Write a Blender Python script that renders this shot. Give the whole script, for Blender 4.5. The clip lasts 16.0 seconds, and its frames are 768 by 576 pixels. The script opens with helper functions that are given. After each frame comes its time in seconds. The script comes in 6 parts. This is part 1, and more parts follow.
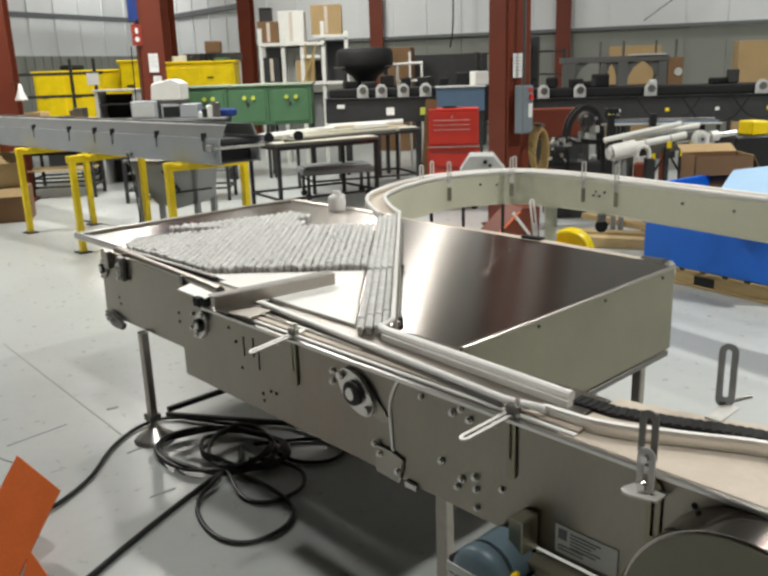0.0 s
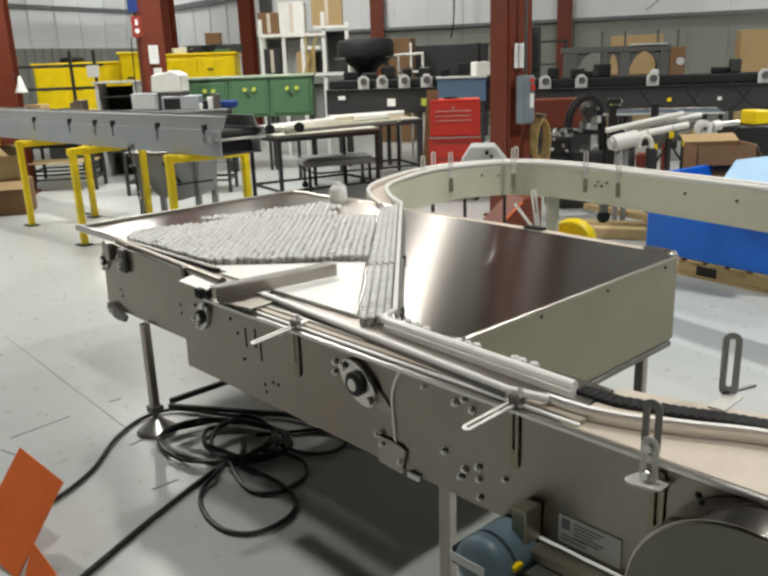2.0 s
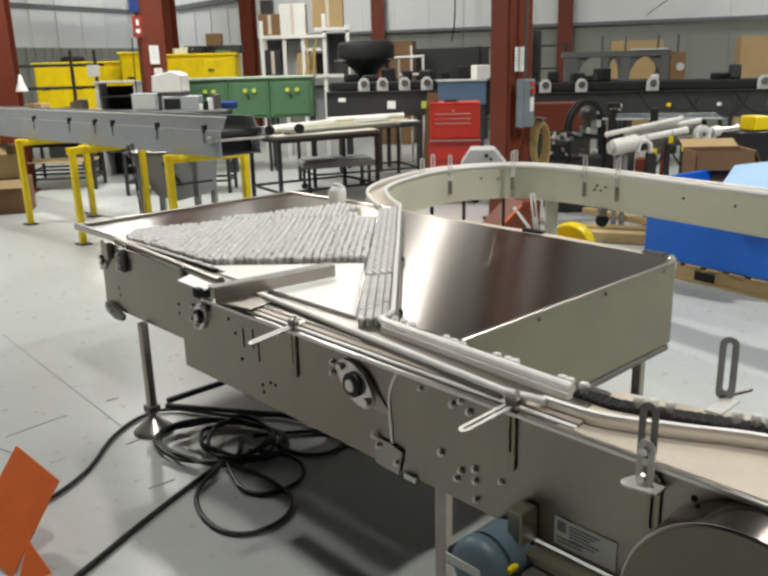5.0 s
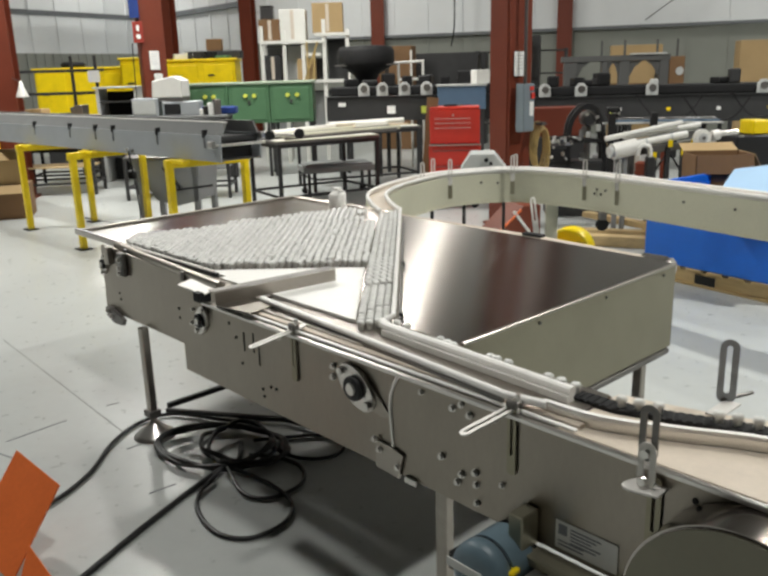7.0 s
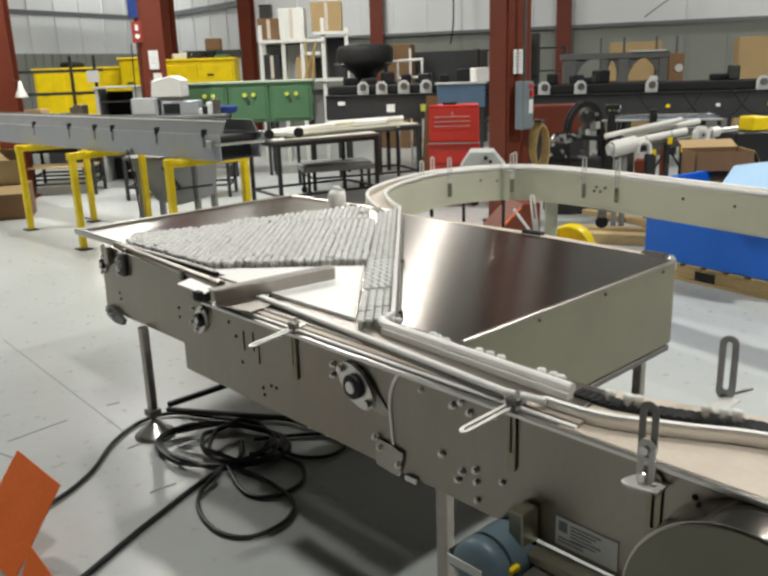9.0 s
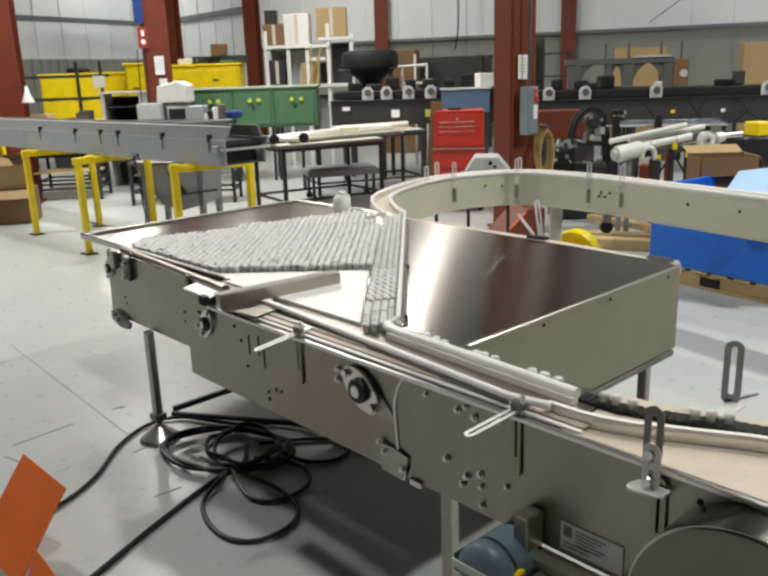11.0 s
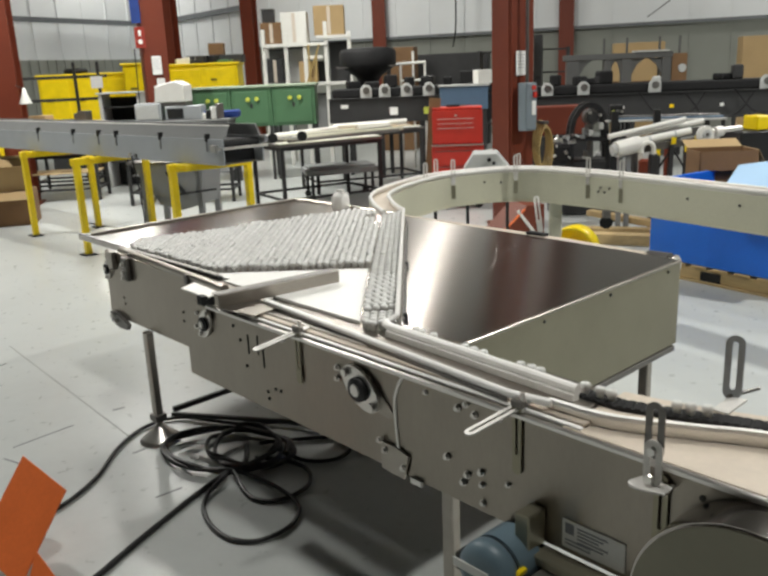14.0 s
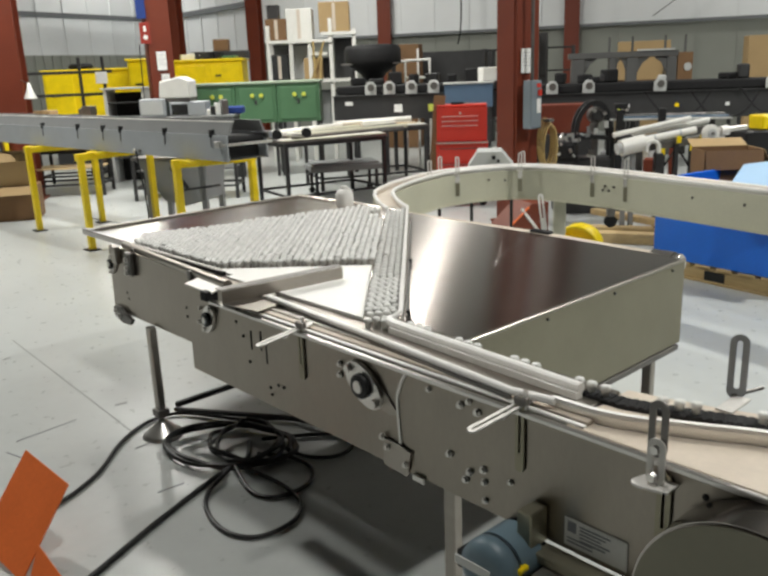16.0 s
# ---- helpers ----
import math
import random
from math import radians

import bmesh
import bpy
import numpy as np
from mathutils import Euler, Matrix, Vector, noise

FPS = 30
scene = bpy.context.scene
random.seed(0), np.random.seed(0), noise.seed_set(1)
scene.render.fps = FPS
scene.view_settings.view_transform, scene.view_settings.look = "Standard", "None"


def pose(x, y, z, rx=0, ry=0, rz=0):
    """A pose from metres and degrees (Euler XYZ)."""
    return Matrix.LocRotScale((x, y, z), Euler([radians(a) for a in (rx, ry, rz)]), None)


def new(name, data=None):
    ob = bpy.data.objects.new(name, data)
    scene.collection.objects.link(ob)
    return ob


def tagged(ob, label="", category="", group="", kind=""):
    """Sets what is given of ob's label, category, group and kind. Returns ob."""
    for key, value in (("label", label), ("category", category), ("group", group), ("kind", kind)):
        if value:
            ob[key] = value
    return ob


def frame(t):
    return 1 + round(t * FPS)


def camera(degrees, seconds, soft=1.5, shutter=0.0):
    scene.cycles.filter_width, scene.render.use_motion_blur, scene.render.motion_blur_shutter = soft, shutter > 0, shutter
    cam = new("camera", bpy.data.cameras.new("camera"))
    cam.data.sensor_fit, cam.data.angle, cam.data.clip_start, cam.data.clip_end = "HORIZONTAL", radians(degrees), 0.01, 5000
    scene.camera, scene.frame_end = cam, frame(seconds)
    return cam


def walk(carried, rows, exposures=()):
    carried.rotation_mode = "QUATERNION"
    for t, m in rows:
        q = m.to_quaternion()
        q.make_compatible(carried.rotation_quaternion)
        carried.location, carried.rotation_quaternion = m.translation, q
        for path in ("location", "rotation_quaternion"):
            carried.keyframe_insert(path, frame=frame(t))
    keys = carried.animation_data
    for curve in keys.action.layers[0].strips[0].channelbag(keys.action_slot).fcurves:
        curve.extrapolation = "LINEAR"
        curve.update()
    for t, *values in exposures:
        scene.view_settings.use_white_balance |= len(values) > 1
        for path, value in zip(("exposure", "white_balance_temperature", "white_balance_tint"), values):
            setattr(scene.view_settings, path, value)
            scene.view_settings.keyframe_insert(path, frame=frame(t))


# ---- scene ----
cam = camera(52.21, 16.0, soft=2.8, shutter=0.5)
PATH = (
    (0, -0.0004, -0.0029, 1.6661, 74.572, 1.780, -0.899),
    (0.5, -0.0035, -0.0022, 1.6637, 74.487, 1.631, -0.649),
    (1, -0.0031, 0.0026, 1.6614, 74.198, 1.693, -0.851),
    (1.5, -0.0033, 0.0043, 1.6607, 74.133, 1.877, -0.837),
    (2, -0.0020, 0.0024, 1.6602, 73.985, 2.004, -0.846),
    (2.5, -0.0006, -0.0013, 1.6607, 73.982, 2.049, -0.798),
    (3, 0.0005, -0.0014, 1.6604, 73.973, 1.778, -0.817),
    (3.5, 0.0007, -0.0020, 1.6597, 73.957, 1.551, -0.755),
    (4, -0.0007, 0.0019, 1.6582, 73.958, 1.463, -0.811),
    (6.5, -0.0015, -0.0043, 1.6564, 74.523, 1.477, -0.805),
    (7, -0.0017, -0.0019, 1.6545, 74.505, 1.585, -0.821),
    (7.5, -0.0004, 0.0014, 1.6535, 74.227, 1.713, -0.880),
    (8, 0.0005, 0.0044, 1.6523, 74.084, 2.012, -0.888),
    (8.5, 0.0012, 0.0027, 1.6530, 74.284, 1.875, -0.912),
    (9, 0.0014, -0.0033, 1.6529, 74.409, 1.866, -0.866),
    (11.5, -0.0013, -0.0097, 1.6531, 74.819, 1.931, -0.454),
    (12, -0.0005, -0.0053, 1.6510, 74.729, 2.101, -0.503),
    (12.5, -0.0000, -0.0000, 1.6500, 74.524, 2.217, -0.614),
    (13, 0.0021, 0.0000, 1.6498, 74.411, 2.602, -0.558),
    (13.5, 0.0031, 0.0025, 1.6489, 74.597, 2.398, -0.596),
    (14, 0.0041, 0.0018, 1.6502, 74.627, 2.430, -0.657),
    (14.5, 0.0031, 0.0033, 1.6478, 74.542, 2.416, -0.582),
    (15, 0.0036, 0.0055, 1.6464, 74.387, 2.310, -0.492),
    (15.5, 0.0030, 0.0035, 1.6474, 74.303, 2.304, -0.313),
    (16, 0.0029, 0.0044, 1.6468, 74.456, 2.100, -0.327),
)
walk(cam, [(t, pose(x, y, z, rx, ry, rz)) for t, x, y, z, rx, ry, rz in PATH])

# ---- world and lights ----
world = bpy.data.worlds.new("world")
scene.world = world
world.use_nodes = True
sky = world.node_tree.nodes.new("ShaderNodeTexSky")
sky.sky_type = "NISHITA"
sky.sun_disc = False
sky.sun_elevation, sky.sun_rotation = radians(40), radians(120)
bg = world.node_tree.nodes["Background"]
bg.inputs["Strength"].default_value = 0.08
world.node_tree.links.new(sky.outputs[0], bg.inputs["Color"])
scene.view_settings.exposure = 0.26

CEIL = 7.2
# No lamp is in view: these are assumed, set for brightness, shadows and highlights.
# x, y, power, the drop below the roof, and the length of a tube lamp (0: a round high bay)
LAMPS = [(0.43, 1.61, 112, 0.6, 0), (6.0, 3.5, 390, 0.6, 0), (-5.6, 8.0, 310, 0.6, 0), (-3.2, 10.8, 200, 0.6, 0), (-0.95, 11.4, 210, 0.6, 3.2), (7.0, 9.0, 230, 0.6, 0), (-4.6, 15.5, 150, 0.6, 0), (-8.3, 24.4, 130, 0.6, 0), (-1.0, 18.6, 110, 0.6, 0), (9.5, 15.8, 110, 0.6, 0)]
LAMP_W = 0.24
LAMP_TURN = -20


def unseen_hall_lamp(x, y, power, drop, length):
    data = bpy.data.lights.new("hall_light", "AREA")
    if length:
        data.shape, data.size, data.size_y = "RECTANGLE", LAMP_W, length
    else:
        data.shape, data.size = "DISK", 0.5
    data.energy, data.color = power, (0.985, 0.975, 0.915)
    ob = new("hall_light", data)
    ob.matrix_world = pose(x, y, CEIL - drop - 0.02, 0, 0, LAMP_TURN)
    return ob


for lx, ly, power, drop, length in LAMPS:
    unseen_hall_lamp(lx, ly, power, drop, length)


# ---- materials ----
def material(name, color, rough=0.5, metal=0.0, var=0.15, scale=6.0, bump=0.0, grain=60.0, rvar=0.1, stretch=(1, 1, 1), spec=0.5, dirt=0.0, island=0.0, brush=None, aniso=0.0, wave=0.0):
    """Two scales of variation in colour and roughness, a fine bump, optional stains and piece-to-piece change."""
    m = bpy.data.materials.new(name)
    m.use_nodes = True
    t = m.node_tree
    b = t.nodes["Principled BSDF"]
    L = t.links.new

    def node(kind, **kw):
        n = t.nodes.new(kind)
        for k, v in kw.items():
            n.inputs[k].default_value = v
        return n
    tc = node("ShaderNodeTexCoord")
    mp = node("ShaderNodeMapping")
    mp.inputs["Scale"].default_value = stretch
    L(tc.outputs["Object"], mp.inputs["Vector"])
    big = node("ShaderNodeTexNoise", Scale=scale, Detail=4.0, Roughness=0.6)
    fine = node("ShaderNodeTexNoise", Scale=grain, Detail=3.0, Roughness=0.6)
    L(mp.outputs[0], big.inputs["Vector"])
    L(mp.outputs[0], fine.inputs["Vector"])
    mix = node("ShaderNodeMix")
    mix.data_type = "RGBA"
    mix.inputs["A"].default_value = (*[c * (1 - var) for c in color], 1)
    mix.inputs["B"].default_value = (*[min(1, c * (1 + var)) for c in color], 1)
    add = node("ShaderNodeMath")
    add.operation = "MULTIPLY_ADD"
    add.inputs[1].default_value = 0.4
    L(fine.outputs["Fac"], add.inputs[0])
    sc = node("ShaderNodeMath")
    sc.operation = "MULTIPLY"
    sc.inputs[1].default_value = 0.6
    L(big.outputs["Fac"], sc.inputs[0])
    L(sc.outputs[0], add.inputs[2])
    stretch_v = node("ShaderNodeMapRange")
    stretch_v.inputs["From Min"].default_value, stretch_v.inputs["From Max"].default_value = 0.3, 0.7
    L(add.outputs[0], stretch_v.inputs["Value"])
    L(stretch_v.outputs[0], mix.inputs["Factor"])
    out = mix.outputs["Result"]
    if dirt:
        st = node("ShaderNodeTexNoise", Scale=scale * 0.45, Detail=6.0, Roughness=0.7)
        L(mp.outputs[0], st.inputs["Vector"])
        rg = node("ShaderNodeMapRange")
        rg.inputs["From Min"].default_value, rg.inputs["From Max"].default_value = 0.55, 0.75
        rg.inputs["To Max"].default_value = dirt
        L(st.outputs["Fac"], rg.inputs["Value"])
        dm = node("ShaderNodeMix")
        dm.data_type = "RGBA"
        dm.inputs["B"].default_value = (0.09, 0.075, 0.06, 1)
        L(rg.outputs[0], dm.inputs["Factor"])
        L(out, dm.inputs["A"])
        out = dm.outputs["Result"]
    if island:
        gi = node("ShaderNodeObjectInfo")
        ge = node("ShaderNodeNewGeometry")
        sm = node("ShaderNodeMath")
        sm.operation = "ADD"
        L(gi.outputs["Random"], sm.inputs[0])
        L(ge.outputs["Random Per Island"], sm.inputs[1])
        fr = node("ShaderNodeMath")
        fr.operation = "FRACT"
        L(sm.outputs[0], fr.inputs[0])
        rr = node("ShaderNodeMapRange")
        rr.inputs["To Min"].default_value, rr.inputs["To Max"].default_value = 1 - island, 1 + island
        L(fr.outputs[0], rr.inputs["Value"])
        hs = node("ShaderNodeHueSaturation")
        L(rr.outputs[0], hs.inputs["Value"])
        L(out, hs.inputs["Color"])
        out = hs.outputs["Color"]
    L(out, b.inputs["Base Color"])
    rg2 = node("ShaderNodeMapRange")
    rg2.inputs["To Min"].default_value, rg2.inputs["To Max"].default_value = max(0.03, rough - rvar), min(1, rough + rvar)
    L(fine.outputs["Fac"], rg2.inputs["Value"])
    L(rg2.outputs[0], b.inputs["Roughness"])
    b.inputs["Metallic"].default_value = metal
    b.inputs["Specular IOR Level"].default_value = spec
    if brush is not None:
        # highlights spread across the brushing
        across = node("ShaderNodeCombineXYZ", X=brush[0], Y=brush[1], Z=brush[2])
        L(across.outputs[0], b.inputs["Tangent"])
        b.inputs["Anisotropic"].default_value = aniso
    if bump:
        bp = node("ShaderNodeBump", Strength=bump, Distance=0.002)
        L(fine.outputs["Fac"], bp.inputs["Height"])
        L(bp.outputs[0], b.inputs["Normal"])
        if wave:
            # slow waviness of thin sheet
            wb = node("ShaderNodeBump", Strength=wave, Distance=0.02)
            L(big.outputs["Fac"], wb.inputs["Height"])
            L(wb.outputs[0], bp.inputs["Normal"])
    return m


STEEL = material("brushed_steel", (0.40, 0.37, 0.33), 0.34, 1.0, 0.10, 2.2, 0.02, 40, 0.07, stretch=(0.5, 6, 6))
SHEET = material("sheet_steel", (0.42, 0.39, 0.365), 0.16, 1.0, 0.05, 1.2, 0.008, 30, 0.03, stretch=(12, 0.4, 9))
TURN = radians(-47.6)
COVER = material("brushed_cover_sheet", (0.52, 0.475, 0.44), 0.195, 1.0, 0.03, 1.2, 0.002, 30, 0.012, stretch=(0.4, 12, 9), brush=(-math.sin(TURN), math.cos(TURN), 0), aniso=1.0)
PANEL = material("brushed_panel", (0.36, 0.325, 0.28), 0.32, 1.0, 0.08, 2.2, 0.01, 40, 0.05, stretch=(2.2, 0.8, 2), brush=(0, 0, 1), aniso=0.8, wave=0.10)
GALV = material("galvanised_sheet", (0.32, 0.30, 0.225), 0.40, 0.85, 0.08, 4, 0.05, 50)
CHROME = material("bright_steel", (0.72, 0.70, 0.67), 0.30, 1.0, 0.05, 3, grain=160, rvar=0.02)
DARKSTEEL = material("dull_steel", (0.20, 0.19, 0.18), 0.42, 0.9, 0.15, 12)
WHITEPLASTIC = material("white_plastic", (0.90, 0.89, 0.86), 0.38, 0, 0.03, 8)
RAILWHITE = material("rail_plastic", (0.92, 0.905, 0.88), 0.35, 0, 0.05, 14)
TAN = material("tan_belt", (0.62, 0.54, 0.45), 0.55, 0, 0.08, 12)
BLACK = material("black_rubber", (0.014, 0.014, 0.015), 0.6, 0, 0.3, 20, spec=0.25)
CABLE = material("black_cable", (0.02, 0.02, 0.021), 0.45, 0, 0.3, 20)
BLACKPAINT = material("black_paint", (0.009, 0.009, 0.010), 0.5, 0, 0.3, 5)
GREYPAINT = material("grey_blue_paint", (0.36, 0.38, 0.40), 0.42, 0, 0.08, 3, 0.02, dirt=0.15)
YELLOW = material("yellow_paint", (0.90, 0.66, 0.004), 0.35, 0, 0.12, 6, dirt=0.15)
RED = material("red_paint", (0.60, 0.045, 0.03), 0.35, 0, 0.12, 4)
OXIDE = material("red_oxide_primer", (0.15, 0.026, 0.009), 0.5, 0, 0.18, 2, 0.05, dirt=0.2)
ORANGE = material("orange_paint", (0.95, 0.20, 0.05), 0.42, 0, 0.12, 4, dirt=0.15)
GREEN = material("green_paint", (0.075, 0.17, 0.085), 0.45, 0, 0.12, 3, dirt=0.2)
BLUE = material("blue_plastic", (0.008, 0.14, 0.66), 0.4, 0, 0.12, 3)
PALEBLUE = material("pale_blue_sheet", (0.42, 0.62, 0.85), 0.5, 0, 0.06, 4)
MOTORBLUE = material("motor_blue_grey", (0.13, 0.19, 0.23), 0.4, 0, 0.1, 6)
WOOD = material("pallet_wood", (0.52, 0.38, 0.19), 0.65, 0, 0.2, 4, 0.15, 40, stretch=(1, 8, 8), dirt=0.2)
CARD = material("cardboard", (0.42, 0.29, 0.14), 0.75, 0, 0.1, 3)
CREAM = material("cream_paint", (0.55, 0.54, 0.42), 0.42, 0, 0.06, 3, dirt=0.12)
PVC = material("white_paint", (0.78, 0.77, 0.73), 0.4, 0, 0.06, 5)
GREYFRAME = material("grey_frame_paint", (0.030, 0.030, 0.031), 0.5, 0, 0.2, 5)
PAPER = material("paper", (0.82, 0.82, 0.80), 0.7, 0, 0.03, 10)
INK = material("ink_grey", (0.25, 0.26, 0.28), 0.6, 0, 0.1, 10)
WALLWHITE = material("white_wall_sheet", (0.80, 0.82, 0.83), 0.55, 0, 0.03, 1.5)
WALLGREY = material("grey_wall_liner", (0.25, 0.26, 0.23), 0.6, 0, 0.05, 1.5)
FLOOR = material("painted_concrete", (0.50, 0.52, 0.51), 0.30, 0, 0.07, 0.8, 0.02, 14, 0.08, dirt=0.10)
PIECE = material("grey_plastic_cap", (0.70, 0.70, 0.68), 0.40, 0, 0.05, 30, island=0.09)
WALLUNSEEN = material("unseen_wall_dark", (0.10, 0.097, 0.09), 0.7, 0, 0.08, 1.5)
CEILMAT = material("unseen_roof_dark", (0.16, 0.155, 0.145), 0.8, 0, 0.08, 1.5)
GIRT = material("girt_steel", (0.16, 0.17, 0.18), 0.5, 0.2, 0.1, 4)
GALVDARK = material("guard_sheet", (0.21, 0.20, 0.155), 0.42, 0.8, 0.08, 4, 0.04, 50)
GREYMID = material("grey_paint_dark", (0.24, 0.245, 0.245), 0.45, 0, 0.1, 3, dirt=0.15)
MIDGREY = material("enclosure_grey", (0.20, 0.24, 0.27), 0.4, 0, 0.08, 4)
PALEGREY = material("pale_grey_paint", (0.52, 0.53, 0.52), 0.45, 0, 0.08, 4, dirt=0.15)
PRINTGREY = material("print_grey", (0.45, 0.45, 0.46), 0.7, 0, 0.1, 20)
HOSE = material("tan_hose", (0.45, 0.32, 0.12), 0.5, 0, 0.15, 8)
# brown board; also the shaded cardboard of the open carton
CARDDARK = material("brown_board", (0.20, 0.11, 0.05), 0.75, 0, 0.15, 3)
ORANGEDARK = material("rust_orange_paint", (0.16, 0.034, 0.012), 0.5, 0, 0.15, 4, dirt=0.2)
BLUEDARK = material("dark_blue_cloth", (0.012, 0.04, 0.20), 0.8, 0, 0.2, 8)
LIME = material("lime_plastic", (0.60, 0.66, 0.10), 0.4, 0, 0.08, 8)
PALEGREEN = material("pale_green_laminate", (0.36, 0.44, 0.33), 0.45, 0, 0.08, 3)
SLATE = material("slate_blue_paint", (0.09, 0.15, 0.23), 0.45, 0, 0.1, 4)
WELD = material("bright_satin_steel", (0.72, 0.70, 0.67), 0.55, 0.4, 0.06, 30)
DULLRED = material("dull_red_sign", (0.28, 0.03, 0.018), 0.5, 0, 0.12, 6)
FRAMEGREY = material("welded_frame_grey", (0.10, 0.10, 0.098), 0.5, 0, 0.12, 4, dirt=0.15)
JOINT = material("joint_grey", (0.30, 0.31, 0.30), 0.6, 0, 0.2, 8)
# near-black fill standing in for the shade inside holes, slots and recesses
SHADEFILL = material("recess_shade", (0.02, 0.02, 0.02), 0.8, 0, 0.2, 20)


# ---- building blocks ----
def part(name, bm, mat, parent=None, label="", m=None):
    """Links a bmesh as one mesh object under a thing or a part."""
    me = bpy.data.meshes.new(name)
    bm.to_mesh(me)
    bm.free()
    me.materials.append(mat)
    ob = new(name, me)
    if parent is not None:
        ob.parent = parent
    if m is not None:
        ob.matrix_basis = m
    if label:
        ob["label"] = label
    return ob


def thing(name, label, category, m=None, group="", kind=""):
    ob = new(name)
    ob.empty_display_size = 0.1
    if m is not None:
        ob.matrix_basis = m
    return tagged(ob, label, category, group, kind)


def solid(name, bm, mat, label, category, m=None, group="", kind=""):
    return tagged(part(name, bm, mat, None, "", m), label, category, group, kind)


def smooth(bm, angle=35):
    lim = radians(angle)
    for f in bm.faces:
        f.smooth = True
    for e in bm.edges:
        if len(e.link_faces) == 2 and e.calc_face_angle(0) > lim:
            e.smooth = False
    return bm


def box(x0, y0, z0, x1, y1, z1, bevel=0.004, bm=None, m=None):
    """A box between two corners, with rounded edges."""
    b = bmesh.new()
    bmesh.ops.create_cube(b, size=1.0, matrix=Matrix.Translation(((x0 + x1) / 2, (y0 + y1) / 2, (z0 + z1) / 2)) @ Matrix.Diagonal((abs(x1 - x0), abs(y1 - y0), abs(z1 - z0), 1)))
    if bevel:
        w = min(bevel, 0.35 * min(abs(x1 - x0), abs(y1 - y0), abs(z1 - z0)))
        bmesh.ops.bevel(b, geom=b.edges[:], offset=w, segments=1, affect="EDGES")
    if m is not None:
        b.transform(m)
    return join(bm, b)


def join(bm, b):
    if bm is None:
        return b
    me = bpy.data.meshes.new("tmp")
    b.to_mesh(me)
    b.free()
    bm.from_mesh(me)
    bpy.data.meshes.remove(me)
    return bm


def cyl(r, h, n=20, m=None, r2=None, bevel=0.0, bm=None):
    """A cylinder or cone on the z axis, from 0 to h."""
    b = bmesh.new()
    bmesh.ops.create_cone(b, cap_ends=True, segments=n, radius1=r, radius2=r if r2 is None else r2, depth=h, matrix=Matrix.Translation((0, 0, h / 2)))
    if bevel:
        es = [e for e in b.edges if abs(e.verts[0].co.z - e.verts[1].co.z) < 1e-6]
        bmesh.ops.bevel(b, geom=es, offset=bevel, segments=2, affect="EDGES")
    smooth(b)
    if m is not None:
        b.transform(m)
    return join(bm, b)


def rod(a, b_, r, n=10, bm=None):
    a, b_ = Vector(a), Vector(b_)
    d = b_ - a
    m = Matrix.Translation(a) @ d.to_track_quat("Z", "Y").to_matrix().to_4x4()
    return cyl(r, d.length, n, m, bm=bm)


def bar(a, b_, w, h, bm=None, up=(0, 0, 1), bevel=0.003):
    """A square bar from a to b_, w wide and h high."""
    a, b_ = Vector(a), Vector(b_)
    d = b_ - a
    x = d.normalized()
    y = Vector(up).cross(x)
    if y.length < 1e-4:
        y = Vector((0, 1, 0))
    y.normalize()
    z = x.cross(y)
    m = Matrix((x, y, z)).transposed().to_4x4()
    m.translation = a
    return box(0, -w / 2, -h / 2, d.length, w / 2, h / 2, bevel, bm, m)


def lathe(profile, n=24, m=None, bm=None):
    """A turned shape round the z axis from (radius, height) pairs."""
    b = bmesh.new()
    rings = []
    for r, z in profile:
        rings.append([b.verts.new((r * math.cos(2 * math.pi * i / n), r * math.sin(2 * math.pi * i / n), z)) for i in range(n)])
    for a, c in zip(rings, rings[1:]):
        for i in range(n):
            b.faces.new((a[i], a[(i + 1) % n], c[(i + 1) % n], c[i]))
    b.faces.new(rings[-1])
    b.faces.new(rings[0][::-1])
    smooth(b)
    if m is not None:
        b.transform(m)
    return join(bm, b)


def prism(points, z0, z1, bm=None, bevel=0.0, m=None):
    """An upright prism over a plan outline."""
    b = bmesh.new()
    lo = [b.verts.new((x, y, z0)) for x, y in points]
    f = b.faces.new(lo)
    ex = bmesh.ops.extrude_face_region(b, geom=[f])
    for v in ex["geom"]:
        if isinstance(v, bmesh.types.BMVert):
            v.co.z = z1
    bmesh.ops.recalc_face_normals(b, faces=b.faces[:])
    if bevel:
        bmesh.ops.bevel(b, geom=b.edges[:], offset=bevel, segments=1, affect="EDGES")
    if m is not None:
        b.transform(m)
    return join(bm, b)


def sweep(path, profile, bm=None, closed=True):
    """A profile of (side, up) pairs carried along a path of points, upright."""
    b = bmesh.new()
    pts = [Vector(p) for p in path]
    rings = []
    for i, p in enumerate(pts):
        d = (pts[min(i + 1, len(pts) - 1)] - pts[max(i - 1, 0)])
        d.normalize()
        side = d.cross(Vector((0, 0, 1)))
        side = side.normalized() if side.length > 1e-3 else Vector((1, 0, 0))
        up = side.cross(d)
        rings.append([b.verts.new(p + side * s + up * u) for s, u in profile])
    n = len(profile)
    for a, c in zip(rings, rings[1:]):
        for i in range(n):
            b.faces.new((a[i], a[(i + 1) % n], c[(i + 1) % n], c[i]))
    b.faces.new(rings[0])
    b.faces.new(rings[-1][::-1])
    bmesh.ops.recalc_face_normals(b, faces=b.faces[:])
    smooth(b)
    return join(bm, b)


